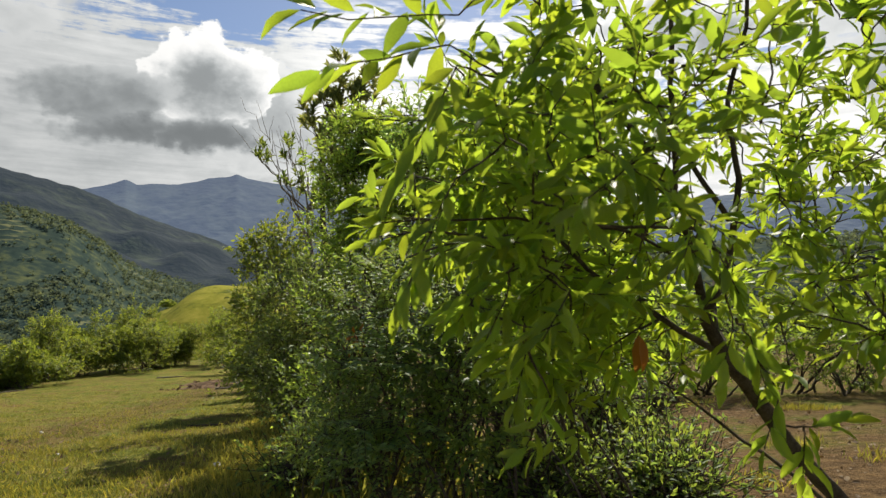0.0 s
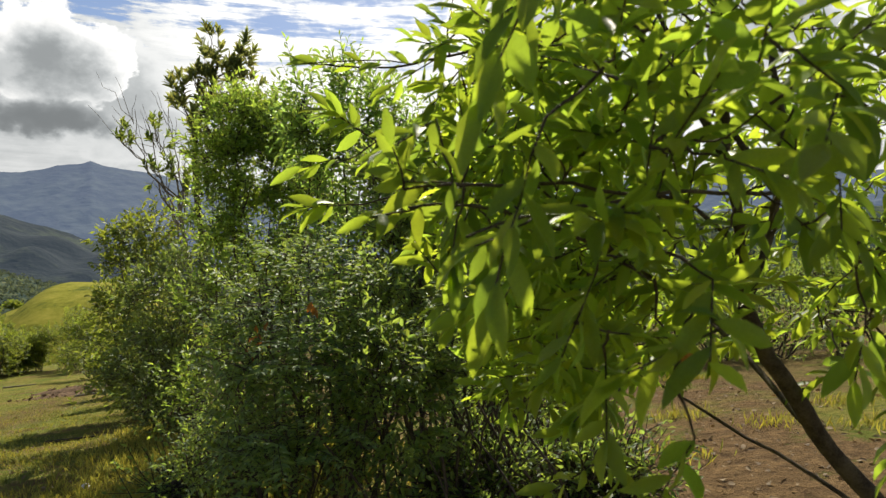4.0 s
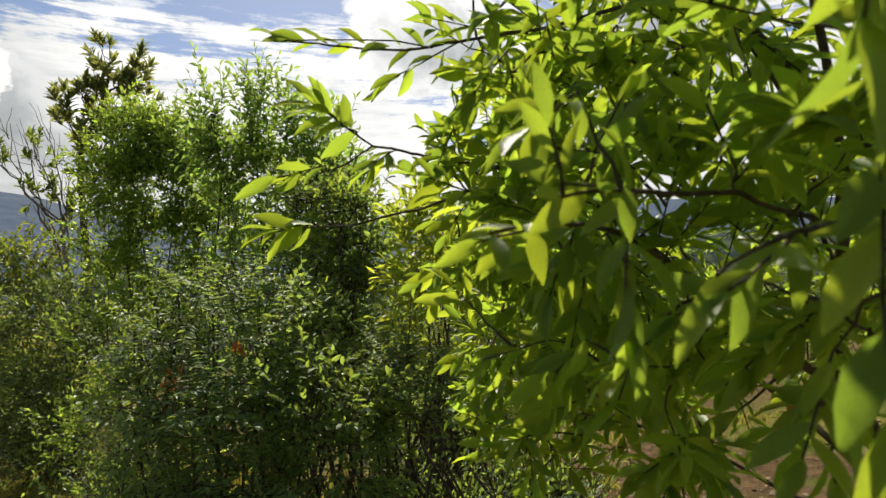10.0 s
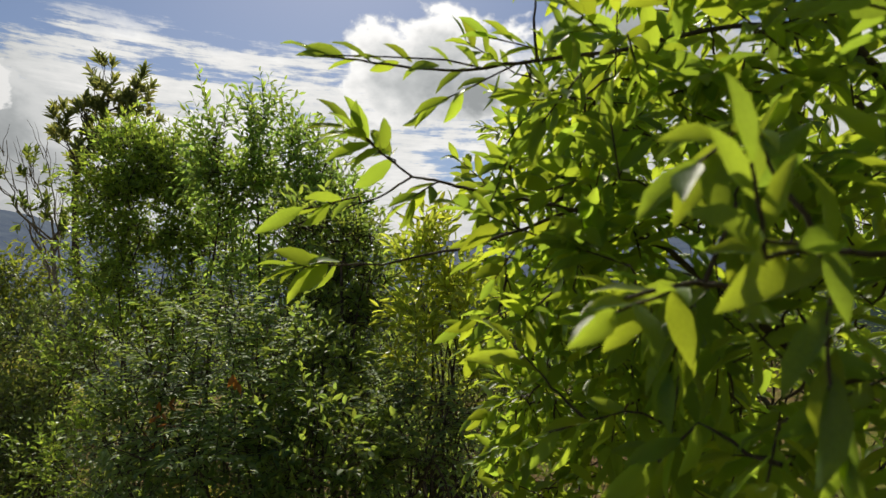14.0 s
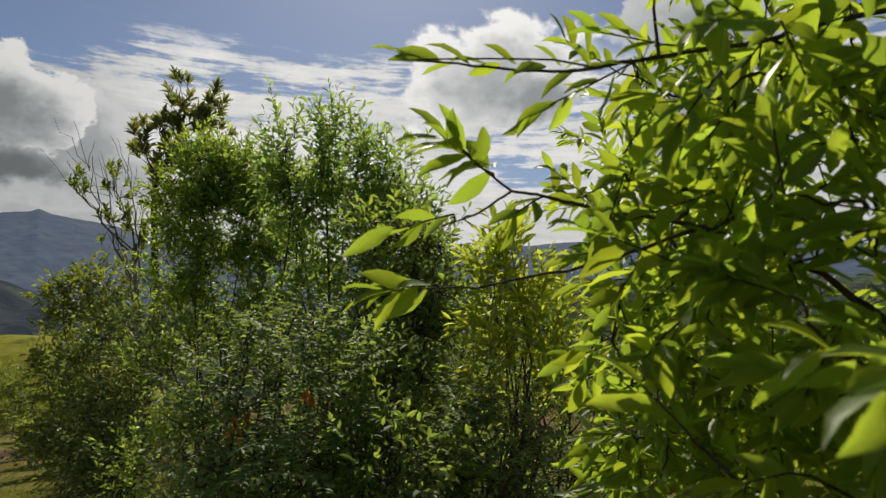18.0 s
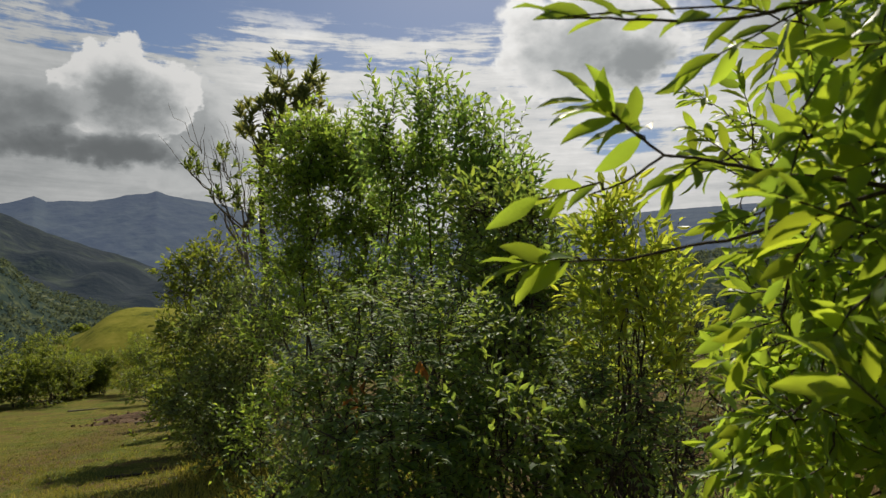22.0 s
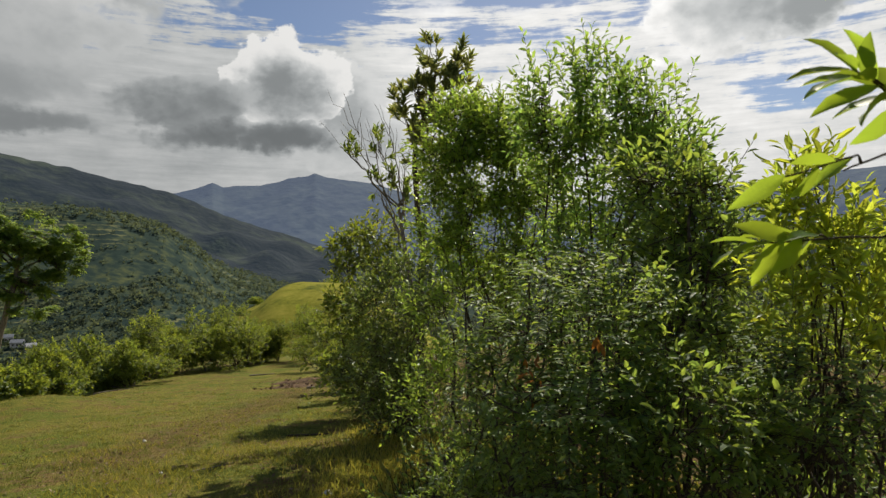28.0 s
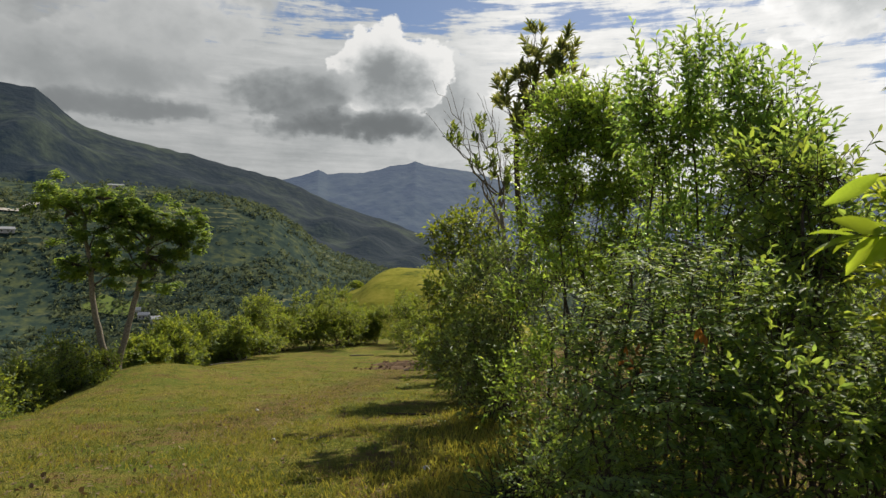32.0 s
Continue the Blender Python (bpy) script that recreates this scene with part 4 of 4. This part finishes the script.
    for k, i in enumerate(single):
        along = Vector(D[i]).normalized()
        side = along.cross(Vector(U[i])).normalized()
        leaf = part("leaf", shapes[k % 6], root)
        leaf.matrix_local = Matrix.Translation(P[i] - base) @ Matrix((along, side, side.cross(along))).transposed().to_4x4() @ Matrix.Scale(float(L[i]) * 1.08, 4)
    # one leaf has withered red and hangs from its twig
    for p, w, u in (((.965, .315, 1.235), (-.1, -.1, -1), (0, -1, .2)), ((.96, .30, 1.235), (.15, 0, -1), (.5, -1, .2))):
        v, f = leaves(np.array([p]) - base, np.array([w]), np.array([u]), .085, .036, LEAF_FINE)
        part("withered_leaf", mesh_of("withered_leaf", v, f, M_ORANGE, True), root, "withered red-orange leaf")
    return root


near_tree()

# withered sprays in the thicket
def spray(parent, places, ways, length, width, base):
    """Withered leaves, each hanging by itself from the shrub's twigs."""
    for p, w in zip(places, ways):
        v, f = leaves(np.array([p]) - np.array(base), np.array([w]), np.array([(0, -1, .3)]), length, width, LEAF_FINE)
        part("withered_leaf", mesh_of("withered_leaf", v, f, M_ORANGE, True), parent, "withered orange leaf")


spray(front, [(.665, 2.84, 1.13), (.665, 2.84, 1.12), (.675, 2.84, 1.10)], [(-.35, 0, -.8), (.1, 0, -1), (.3, -.1, -.9)], .066, .024, tuple(front.location))
wither = np.random.default_rng(12)
spray(front, wither.normal(0, 1, (16, 3)) * (.035, .03, .075) + np.array([0.400, 3.121, 0.931]), wither.normal(0, .5, (16, 3)) + np.array([0, 0, -.5]), .045, .014, tuple(front.location))

# ---- the meadow's far side ----
def flat_tree():
    """The flat-topped tree with two leaning trunks at the meadow's edge."""
    rng = np.random.default_rng(31)
    base = np.array(on(-15.45, 23.3))
    root = thing("flat_topped_tree", "slender tree with two pale trunks and layered feathery crown", "tree", at=tuple(base))
    layers = [(-16.6, 22.6, 3.3, 1.0, .16), (-17.3, 22.2, 2.95, .8, .16), (-15.9, 22.9, 3.1, .9, .16), (-15.2, 23.4, 2.75, .8, .16), (-14.4, 24.0, 2.8, .9, .16), (-13.4, 24.5, 2.3, .9, .16), (-12.9, 24.9, 2.0, .7, .14),
              (-16.8, 22.4, 2.3, .8, .16), (-15.0, 23.6, 2.0, .9, .16), (-16.0, 22.9, 1.75, .9, .16), (-13.9, 24.3, 1.5, .9, .16), (-15.6, 23.1, 1.0, .9, .16), (-14.4, 24.0, .9, .8, .14), (-13.3, 24.6, 1.1, .5, .12),
              (-15.4, 23.2, .3, .7, .14), (-14.2, 24.1, .1, .6, .14), (-16.4, 22.7, .5, .7, .14), (-15.2, 23.5, 2.4, .7, .14), (-14.0, 24.2, 2.1, .8, .14), (-15.3, 23.4, 1.4, .6, .14)]
    feet = [np.array([(-15.35, 23.35, base[2] - .2), (-15.6, 23.2, -3.2), (-16.0, 22.95, -1.0), (-16.1, 22.9, .6), (-16.3, 22.8, 2.2)]), np.array([(-15.3, 23.4, base[2] - .2), (-15.25, 23.45, -3.2), (-14.85, 23.7, -1.0), (-14.6, 23.9, .4), (-14.3, 24.0, 1.8)])]
    spine = []
    for line in feet:
        fine = np.concatenate([bend(rng, line[i], line[i + 1], 6, .03)[(1 if i else 0):] for i in range(len(line) - 1)])
        wood = Wood()
        wood.branch(fine - base, .15, .06, 8)
        part("trunk", wood.mesh("trunk", M_PALE), root)
        spine.append(fine[8:])
    spine = np.concatenate(spine)
    P, D, U, L, Wd = [], [], [], [], []
    for x, y, z, r, h in layers:
        c = np.array([x, y, z])
        hub = spine[np.argmin(np.linalg.norm(spine - c + np.array([0, 0, .7]), axis=1))]
        limb = Wood()
        limb.branch(bend(rng, hub, c, 8, .08) - base, .045, .018, 6)
        clumps = c + rng.normal(0, 1, (9, 3)) * np.array([r * .62, r * .62, .34])
        for k in range(120):
            q = clumps[k % 9] + np.array([rng.normal(0, r * .16), rng.normal(0, r * .16), rng.normal(0, h) * .40])
            if k % 9 == 0:
                limb.branch(bend(rng, c, q, 5, .1) - base, .014, .005, 4)
            way = unit(np.array([*(q - c)[:2], .1]) + rng.normal(0, .6, 3))
            for box, item in zip((P, D, U, L, Wd), frond_leaves(rng, q - way * .18, q + way * .24, 14, .19, .09)):
                box.append(item)
        part("limb", limb.mesh("limb", M_BARK), root)
    v, f = leaves(*[np.concatenate(box) for box in (P, D, U, L, Wd)], LEAF_SMALL)
    part("foliage", mesh_of("foliage", v - base, f, M_SHRUB), root, kind="stuff")


flat_tree()


def hedge_bush(name, label, category, x, y, wide, tall, seed, mat=M_HEDGE, leaf=(.21, .09), count=52):
    rng = np.random.default_rng(seed)
    z = gz(x, y)
    blobs = []
    for _ in range(9):
        up = rng.uniform(.18, .8)
        slim = 1.15 - .55 * up
        blobs.append((x + rng.normal(0, wide * .26), y + rng.normal(0, wide * .26), z + tall * up, wide * rng.uniform(.18, .40) * slim, wide * rng.uniform(.18, .40) * slim, tall * rng.uniform(.10, .22), round(count * .72)))
    shrub(name, label, category, (x, y, z), blobs, leaf, mat, seed, stems=7, stem_r=.03, twig=.45, per_twig=9, spread=wide * .12, group="hedge along the meadow's edge")


rng_hedge = np.random.default_rng(5)
for k in range(30):
    s = k / 29
    y = 12.5 + 45 * s
    x = -10.8 - 8.2 * min(1, (y - 12.5) / 26) + max(0, y - 44) * .42 + rng_hedge.normal(0, .9) - (2.6 if y < 27 else 0)
    tall = rng_hedge.choice([1.1, 1.5, 2.0, 2.6]) * (.42 + 1.75 * s)
    hedge_bush("hedge_bush", "leafy green bush in the hedge below the meadow", "bush", x, y + rng_hedge.normal(0, .9), rng_hedge.uniform(1.5, 2.9) * (.6 + .9 * s), tall, 300 + k, M_HEDGE, (.14, .062) if k < 10 else (.23, .105), 80 if k < 10 else 95)
for k, (x, y, w, h) in enumerate([(-11.9, 57, 2.0, 4.4), (-16.7, 55.5, 2.2, 5.0), (-14.5, 55, 2.0, 3.4), (-8.2, 53, 3.0, 4.6), (-6.0, 44, 2.6, 3.6), (-3.3, 34, 2.0, 3.0), (-9.8, 57, 3.0, 5.0), (-2.4, 27, 1.8, 2.6), (-1.9, 22, 1.6, 2.2), (-13.2, 58, 1.6, 3.8)]):
    hedge_bush("hedge_tree", "young tree with airy green crown in the hedge", "tree", x, y, w, h, 400 + k, M_HEDGE, count=70)
for k, (x, y, w, h) in enumerate([(-14.8, 15, 3, 1.0), (-13.6, 12, 3, .9), (-20, 22, 3.5, 1.6), (-21, 26, 3.4, 1.8), (-21, 31, 3.6, 2.6), (-24, 40, 4, 4), (-17, 14, 3, 1.0)]):
    hedge_bush("hedge_bush", "leafy bush on the bank below the meadow", "bush", x, y, w, h, 440 + k, M_SHRUB)
hedge_bush("hedge_tree", "round-crowned tree standing beyond the hedge", "tree", -28.9, 74.5, 4.0, 7.5, 460, M_HEDGE, (.3, .13))

for k, (x, y, w, h) in enumerate([(-40, 120, 6, 5), (-46, 132, 6, 6), (-33, 116, 5, 3.5), (-22, 112, 6, 4), (-12, 118, 6, 5), (-20, 165, 4, 3), (-36, 150, 2.5, 1.6)]):
    hedge_bush("knoll_bush", "rounded bush on the yellow knoll's flank", "bush", x, y, w, h, 520 + k, M_HEDGE, (.5, .24), 40)

# skirts of the thicket, down to the meadow
for k, (x, y, w, h, m) in enumerate([(-.5, 12.6, 1.2, 1.5, M_DUSTY), (-.95, 15.2, 1.2, 1.4, M_DUSTY), (-1.3, 18.5, 1.4, 1.8, M_HEDGE), (.4, 5.4, .9, .7, M_SHRUB), (1.75, 3.1, .6, .55, M_SHRUB), (2.5, 2.9, .6, .5, M_SHRUB), (2.9, 4.6, .9, 1.0, M_SHRUB), (3.2, 6.4, 1.3, 1.6, M_TALL)]):
    hedge_bush("skirt_bush", "ragged low bush at the thicket's foot", "bush", x, y, w, h, 500 + k, m, (.075, .032), 60)

# bushes that close the track on the right
for k, (x, y, w, h) in enumerate([(7.5, 13, 3, 2.4), (10, 12, 3, 2.6), (12.5, 10.5, 3, 2.6), (5.6, 14, 3, 2.6), (14.5, 8.5, 3, 2.8), (9, 16, 4, 3.4), (4.2, 15, 3, 3), (15, 13, 4, 3.4), (11.3, 11.4, 2.6, 2.6), (8.8, 12.6, 2.6, 2.4), (13.6, 9.4, 2.6, 2.6), (3.6, 11.5, 2.2, 2.6), (15.5, 6, 3, 2.8), (6.6, 13.4, 2.4, 2.8)]):
    hedge_bush("track_bush", "dark leafy bush beyond the worn track", "bush", x, y, w, h, 480 + k, M_SHRUB, (.13, .055))


def grass(name, label, places, tall, seed, mat, lean=0.35):
    """Blades of grass at the given places, in one mesh."""
    rng = np.random.default_rng(seed)
    x, y = places
    n = len(x)
    d = np.stack([rng.normal(0, lean, n), rng.normal(0, lean, n), np.ones(n)], -1)
    up = np.stack([rng.normal(0, 1, n), rng.normal(0, 1, n), np.zeros(n)], -1)
    size = tall * rng.uniform(.5, 1.3, n)
    v, f = leaves(np.stack([x, y, height(x, y) - .005], -1), d, up, size, size * rng.uniform(.09, .16, n), LEAF_SMALL)
    return tagged(new(name, mesh_of(name, v, f, mat)), label, "grass", kind="stuff")


rng_grass = np.random.default_rng(77)
dist = 4.5 * (42 / 4.5) ** rng_grass.uniform(0, 1, 52000)
turn = np.radians(rng_grass.uniform(-44, 4, 52000))
gx, gy = dist * np.sin(turn), dist * np.cos(turn)
worn = np.sin(gx * 1.9 + np.sin(gy * 1.3)) * np.sin(gy * 1.1 + gx * .4) > rng_grass.uniform(-.55, .75, 52000)
gx, gy = gx[~worn], gy[~worn]
grass("meadow_grass", "short tufted yellow-green meadow grass", (gx + rng_grass.normal(0, .03, len(gx)), gy), .085, 1, M_BLADE, .6)
spot = rng_grass.integers(0, 1500, 22000)
cd, ca = 5.0 * (40 / 5.0) ** rng_grass.uniform(0, 1, 1500), np.radians(rng_grass.uniform(-43, 3, 1500))
gx, gy = (cd * np.sin(ca))[spot] + rng_grass.normal(0, .09, 22000), (cd * np.cos(ca))[spot] + rng_grass.normal(0, .09, 22000)
grass("tussock_grass", "small darker tussocks in the meadow turf", (gx, gy), .075, 5, M_TUFT, .7)
gx, gy = rng_grass.normal(.9, .4, 2600), rng_grass.normal(7.0, .9, 2600)
grass("tall_grass", "tall dry grass at the foot of the shrubs", (gx, gy), .36, 2, M_BLADE)
spot = rng_grass.integers(0, 24, 2200)
cx, cy = rng_grass.uniform(1.2, 9, 24), rng_grass.uniform(3.5, 12, 24)
grass("track_grass", "tufts of green grass beside the worn track", (cx[spot] + rng_grass.normal(0, .18, 2200), cy[spot] + rng_grass.normal(0, .18, 2200)), .12, 3, M_BLADE)
gx, gy = rng_grass.normal(-.6, .5, 5200), rng_grass.uniform(3.6, 14, 5200)
grass("edge_grass", "longer green grass along the shrubs' edge", (gx, gy), .12, 4, M_BLADE)


def far_woods():
    """Trees over the valley and its hillsides: clumps of foliage on the ground, in one mesh."""
    rng = np.random.default_rng(91)
    r = 105 * (1500 / 105) ** rng.uniform(0, 1, 46000) ** .66
    a = np.radians(rng.uniform(-46, 46, 46000))
    x, y = r * np.sin(a), r * np.cos(a)
    open_ground = (np.abs(x + 28) < 34) & (np.abs(y - 150) < 62)
    bare = np.sin(x / 61 + np.sin(y / 83)) * np.sin(y / 57 - x / 130) > .12
    keep = ~open_ground & ~(bare & (rng.random(46000) < .86))
    x, y, r = x[keep], y[keep], r[keep]
    size = rng.uniform(1.3, 3.4, len(x)) * (.75 + r / 2200)
    k = 9
    d = unit(rng.normal(0, 1, (len(x), k, 3)))
    place = np.stack([x, y, height(x, y) + size * .75], -1)[:, None] + d * size[:, None, None] * np.array([.75, .75, .65]) * rng.uniform(.3, 1, (len(x), k, 1))
    way = np.cross(d, unit(rng.normal(0, 1, d.shape))) + d * .25
    v, f = leaves(place.reshape(-1, 3), way.reshape(-1, 3), (d * .35 + rng.normal(0, .12, d.shape) + np.array([0, -.15, 1.1])).reshape(-1, 3), np.repeat(size * .9, k), np.repeat(size * .7, k), LEAF_SMALL)
    tagged(new("far_woods", mesh_of("far_woods", v, f, M_WOODS)), "dark green woods over the valley slopes", "woods", kind="stuff")


far_woods()


# ---- what lies on the meadow ----
def litter():
    """Clods, dry leaves and chips of wood strewn on the turf, in one mesh."""
    rng = np.random.default_rng(63)
    n = 4200
    d = 5 * (44 / 5) ** rng.uniform(0, 1, n)
    a = np.radians(rng.uniform(-42, 3, n))
    x, y = d * np.sin(a), d * np.cos(a)
    near_rut = rng.random(n) < .35
    x[near_rut] = -5.2 + rng.normal(0, 1.0, near_rut.sum())
    xr, yr = rng.uniform(1.5, 8, 2500), rng.uniform(2.5, 12, 2500)
    x, y = np.concatenate([x, xr]), np.concatenate([y, yr])
    n = len(x)
    way = rng.normal(0, 1, (n, 3)) * (1, 1, .35)
    up = np.array([0, 0, 1.0]) + rng.normal(0, .5, (n, 3))
    size = rng.uniform(.02, .075, n) * (1 + d.mean() * 0)
    v, f = leaves(np.stack([x, y, height(x, y) + .012], -1), way, up, size, size * rng.uniform(.3, .9, n), LEAF_MID)
    tagged(new("leaf_litter", mesh_of("leaf_litter", v, f, M_LITTER)), "brown clods and dry leaves strewn on the turf", "litter", kind="stuff")


litter()


def heap(name, label, x, y, wide, deep, tall, seed, mat):
    """A low uneven heap with a broken rim."""
    rng = np.random.default_rng(seed)
    root = thing(name, label, "soil heap", at=on(x, y))
    u, a = np.meshgrid(np.linspace(0, 1, 14), np.linspace(0, 2 * np.pi, 40, endpoint=False), indexing="ij")
    px, py = x + wide * u * np.cos(a), y + deep * u * np.sin(a)
    z = height(px, py) + tall * (1 - u ** 2) ** 1.5 * (1 + .35 * wave(px, py, .9, seed)) - .04 * u + .05 * wave(px, py, .35, seed + 1) * (1 - u)
    v = np.stack([px, py, z], -1).reshape(-1, 3) - np.array(root.location)
    i, j = np.meshgrid(np.arange(13), np.arange(40), indexing="ij")
    k = (j + 1) % 40
    f = np.stack([i * 40 + j, (i + 1) * 40 + j, (i + 1) * 40 + k, i * 40 + k], -1).reshape(-1, 4)
    part("mound", mesh_of("mound", v, f, mat, True), root)
    for _ in range(26):
        c = rng.uniform(.03, .10)
        ball = unit(rng.normal(0, 1, (12, 3)))
        bm = bmesh.new()
        for q in ball:
            bm.verts.new(q * c * np.array([1, 1, .7]) * rng.uniform(.8, 1.2))
        bmesh.ops.convex_hull(bm, input=bm.verts)
        me = bpy.data.meshes.new("clod")
        bm.to_mesh(me)
        bm.free()
        me.materials.append(mat)
        t, r = rng.uniform(0, 6.28), rng.uniform(.2, 1.1)
        cx, cy = wide * r * math.cos(t), deep * r * math.sin(t)
        lump = part("clod", me, root)
        lump.location = (cx, cy, gz(x + cx, y + cy) - root.location[2] + tall * max(0, 1 - r * r) ** 1.5 + c * .3)
    return root


M_SOIL = rough_material("red_soil", (0.05, 0.028, 0.016), (0.21, 0.135, 0.075), 6.0, 0.95, 0.8, 0.03)
heap("soil_heap", "broken heap of dark red-brown soil on the turf", -5.6, 34.2, 2.4, .9, .24, 71, M_SOIL)
heap("soil_heap", "low bank of trampled soil beside the rut", -5.9, 31.0, 1.9, .8, .14, 72, M_SOIL)


def fallen_branch(label, x, y, length, turn, thick, mat, seed):
    rng = np.random.default_rng(seed)
    root = thing("fallen_branch", label, "branch", at=on(x, y))
    a = np.array([math.cos(turn), math.sin(turn), 0]) * length / 2
    line = bend(rng, -a, a, 9, .05)
    line[:, 2] = [gz(x + p[0], y + p[1]) - root.location[2] + thick * .8 for p in line]
    wood = Wood()
    wood.branch(line, thick, thick * .45, 7)
    part("stick", wood.mesh("stick", mat), root)
    fork = Wood()
    fork.branch(bend(rng, line[5], line[5] + np.array([a[1], -a[0], .12 * length]) * .5, 5, .08), thick * .5, thick * .2, 5)
    part("side_stick", fork.mesh("side_stick", mat), root)


fallen_branch("pale dry branch lying on the turf", -10.05, 42.7, 1.7, .5, .05, M_PALE, 1)
fallen_branch("dark fallen stick on the turf", -2.2, 12.6, .8, .1, .03, M_BARK, 2)
fallen_branch("thin pale stick in the grass", -3.0, 9.3, .7, .9, .012, M_PALE, 3)
fallen_branch("dead pale branch below the hedge tree", -4.2, 29.5, 1.6, .4, .05, M_PALE, 4)
fallen_branch("dry brushwood at the hedge's foot", -16.6, 36.0, 1.8, .7, .04, M_PALE, 5)
fallen_branch("dry brushwood at the hedge's foot", -17.1, 39.0, 1.6, .2, .04, M_PALE, 6)
fallen_branch("thin dead stick on the worn track", 3.4, 5.2, .7, 2.4, .012, M_PALE, 7)
fallen_branch("thin dead stick on the worn track", 5.2, 7.6, .9, .6, .014, M_PALE, 8)


def stone(label, x, y, size, mat, seed):
    rng = np.random.default_rng(seed)
    bm = bmesh.new()
    for q in unit(rng.normal(0, 1, (22, 3))):
        bm.verts.new(q * size * np.array([1, .85, .65]) * rng.uniform(.85, 1.1))
    bmesh.ops.convex_hull(bm, input=bm.verts)
    me = bpy.data.meshes.new("stone")
    bm.to_mesh(me)
    bm.free()
    me.materials.append(mat)
    ob = new("stone", me)
    ob.location = (x, y, gz(x, y) + size * .35)
    tagged(ob, label, "stone")


M_CHALK = rough_material("pale_stone", (0.55, 0.53, 0.50), (0.80, 0.78, 0.75), 20.0, 0.8, 0.3, 0.004)
stone("small white stone lying in the grass", -1.09, 7.15, .06, M_CHALK, 5)
stone("pale pebble in the turf", -3.6, 9.0, .03, M_CHALK, 6)
stone("pale pebble in the turf", -5.6, 13.4, .05, M_CHALK, 7)

# ---- the far valley ----
M_ROOF = rough_material("sheet_roof", (0.22, 0.23, 0.25), (0.42, 0.43, 0.45), 2.0, 0.5, 0.2, 0.02)
M_PLASTER = rough_material("pale_plaster", (0.40, 0.38, 0.34), (0.60, 0.58, 0.54), 2.0, 0.9, 0.2, 0.02)
M_ROAD = rough_material("pale_road", (0.34, 0.31, 0.27), (0.48, 0.45, 0.40), 0.3, 0.95, 0.3, 0.05)
M_FIELD = rough_material("green_field", (0.10, 0.15, 0.03), (0.16, 0.20, 0.05), 0.2, 1.0, 0.5, 0.3)


def box_mesh(name, lx, ly, lz, mat, z0=0.0, gable=0.0):
    x, y = lx / 2, ly / 2
    if gable:
        v = [(-x, -y, z0), (x, -y, z0), (x, y, z0), (-x, y, z0), (-x, 0, z0 + gable), (x, 0, z0 + gable)]
        faces = [(0, 1, 5, 4), (2, 3, 4, 5), (1, 2, 5), (3, 0, 4), (3, 2, 1, 0)]
    else:
        v = [(-x, -y, z0), (x, -y, z0), (x, y, z0), (-x, y, z0), (-x, -y, z0 + lz), (x, -y, z0 + lz), (x, y, z0 + lz), (-x, y, z0 + lz)]
        faces = [(0, 3, 2, 1), (4, 5, 6, 7), (0, 1, 5, 4), (1, 2, 6, 5), (2, 3, 7, 6), (3, 0, 4, 7)]
    me = bpy.data.meshes.new(name)
    me.from_pydata(v, [], faces)
    me.materials.append(mat)
    return me


def house(x, y, wide, turn, label):
    root = thing("house", label, "house", group="houses in the valley", at=(x, y, gz(x, y) - .5))
    root.rotation_euler = (0, 0, turn)
    part("wall", box_mesh("wall", wide, wide * .6, 4.0, M_PLASTER), root)
    part("roof", box_mesh("roof", wide * 1.1, wide * .72, 0, M_ROOF, 4.0, 2.2), root)
    for k in (-.28, .1, .32):
        pane = part("window", box_mesh("window", 1.2, .12, 1.3, M_BARK, 1.6), root)
        pane.location = (wide * k, -wide * .3 - .05, 0)


for x, y, wide, turn in ((-489, 754, 16, .3), (-462, 547, 13, .8), (-289, 484, 8, .2), (-276, 478, 7, .9), (-300, 492, 6, .5)):
    house(x, y, wide, turn, "small pale house with a sheet-metal roof in the valley")


def strip(name, label, category, points, wide, mat, lift):
    """A band laid over the ground along a line."""
    pts = np.array(points, float)
    s = np.linspace(0, len(pts) - 1, 60)
    x, y = np.interp(s, np.arange(len(pts)), pts[:, 0]), np.interp(s, np.arange(len(pts)), pts[:, 1])
    way = unit(np.gradient(np.stack([x, y], -1), axis=0))
    rows = []
    for k in np.linspace(-.5, .5, 5):
        px, py = x - way[:, 1] * wide * k, y + way[:, 0] * wide * k
        rows.append(np.stack([px, py, height(px, py) + lift], -1))
    v = np.stack(rows, 1).reshape(-1, 3)
    i, j = np.meshgrid(np.arange(59), np.arange(4), indexing="ij")
    f = np.stack([i * 5 + j, (i + 1) * 5 + j, (i + 1) * 5 + j + 1, i * 5 + j + 1], -1).reshape(-1, 4)
    return tagged(new(name, mesh_of(name, v, f, mat, True)), label, category, kind="structure")


strip("road_1", "pale dirt road climbing the far slope", "road", [(-500, 575), (-488, 592), (-492, 622), (-478, 650)], 7, M_ROAD, 1.6)
strip("road_2", "pale road cut across the spur", "road", [(-425, 800), (-400, 812), (-380, 838), (-352, 850)], 8, M_ROAD, 1.8)
strip("field_1", "small flat green field in the valley", "field", [(-345, 500), (-320, 496), (-298, 500)], 26, M_FIELD, 1.2)
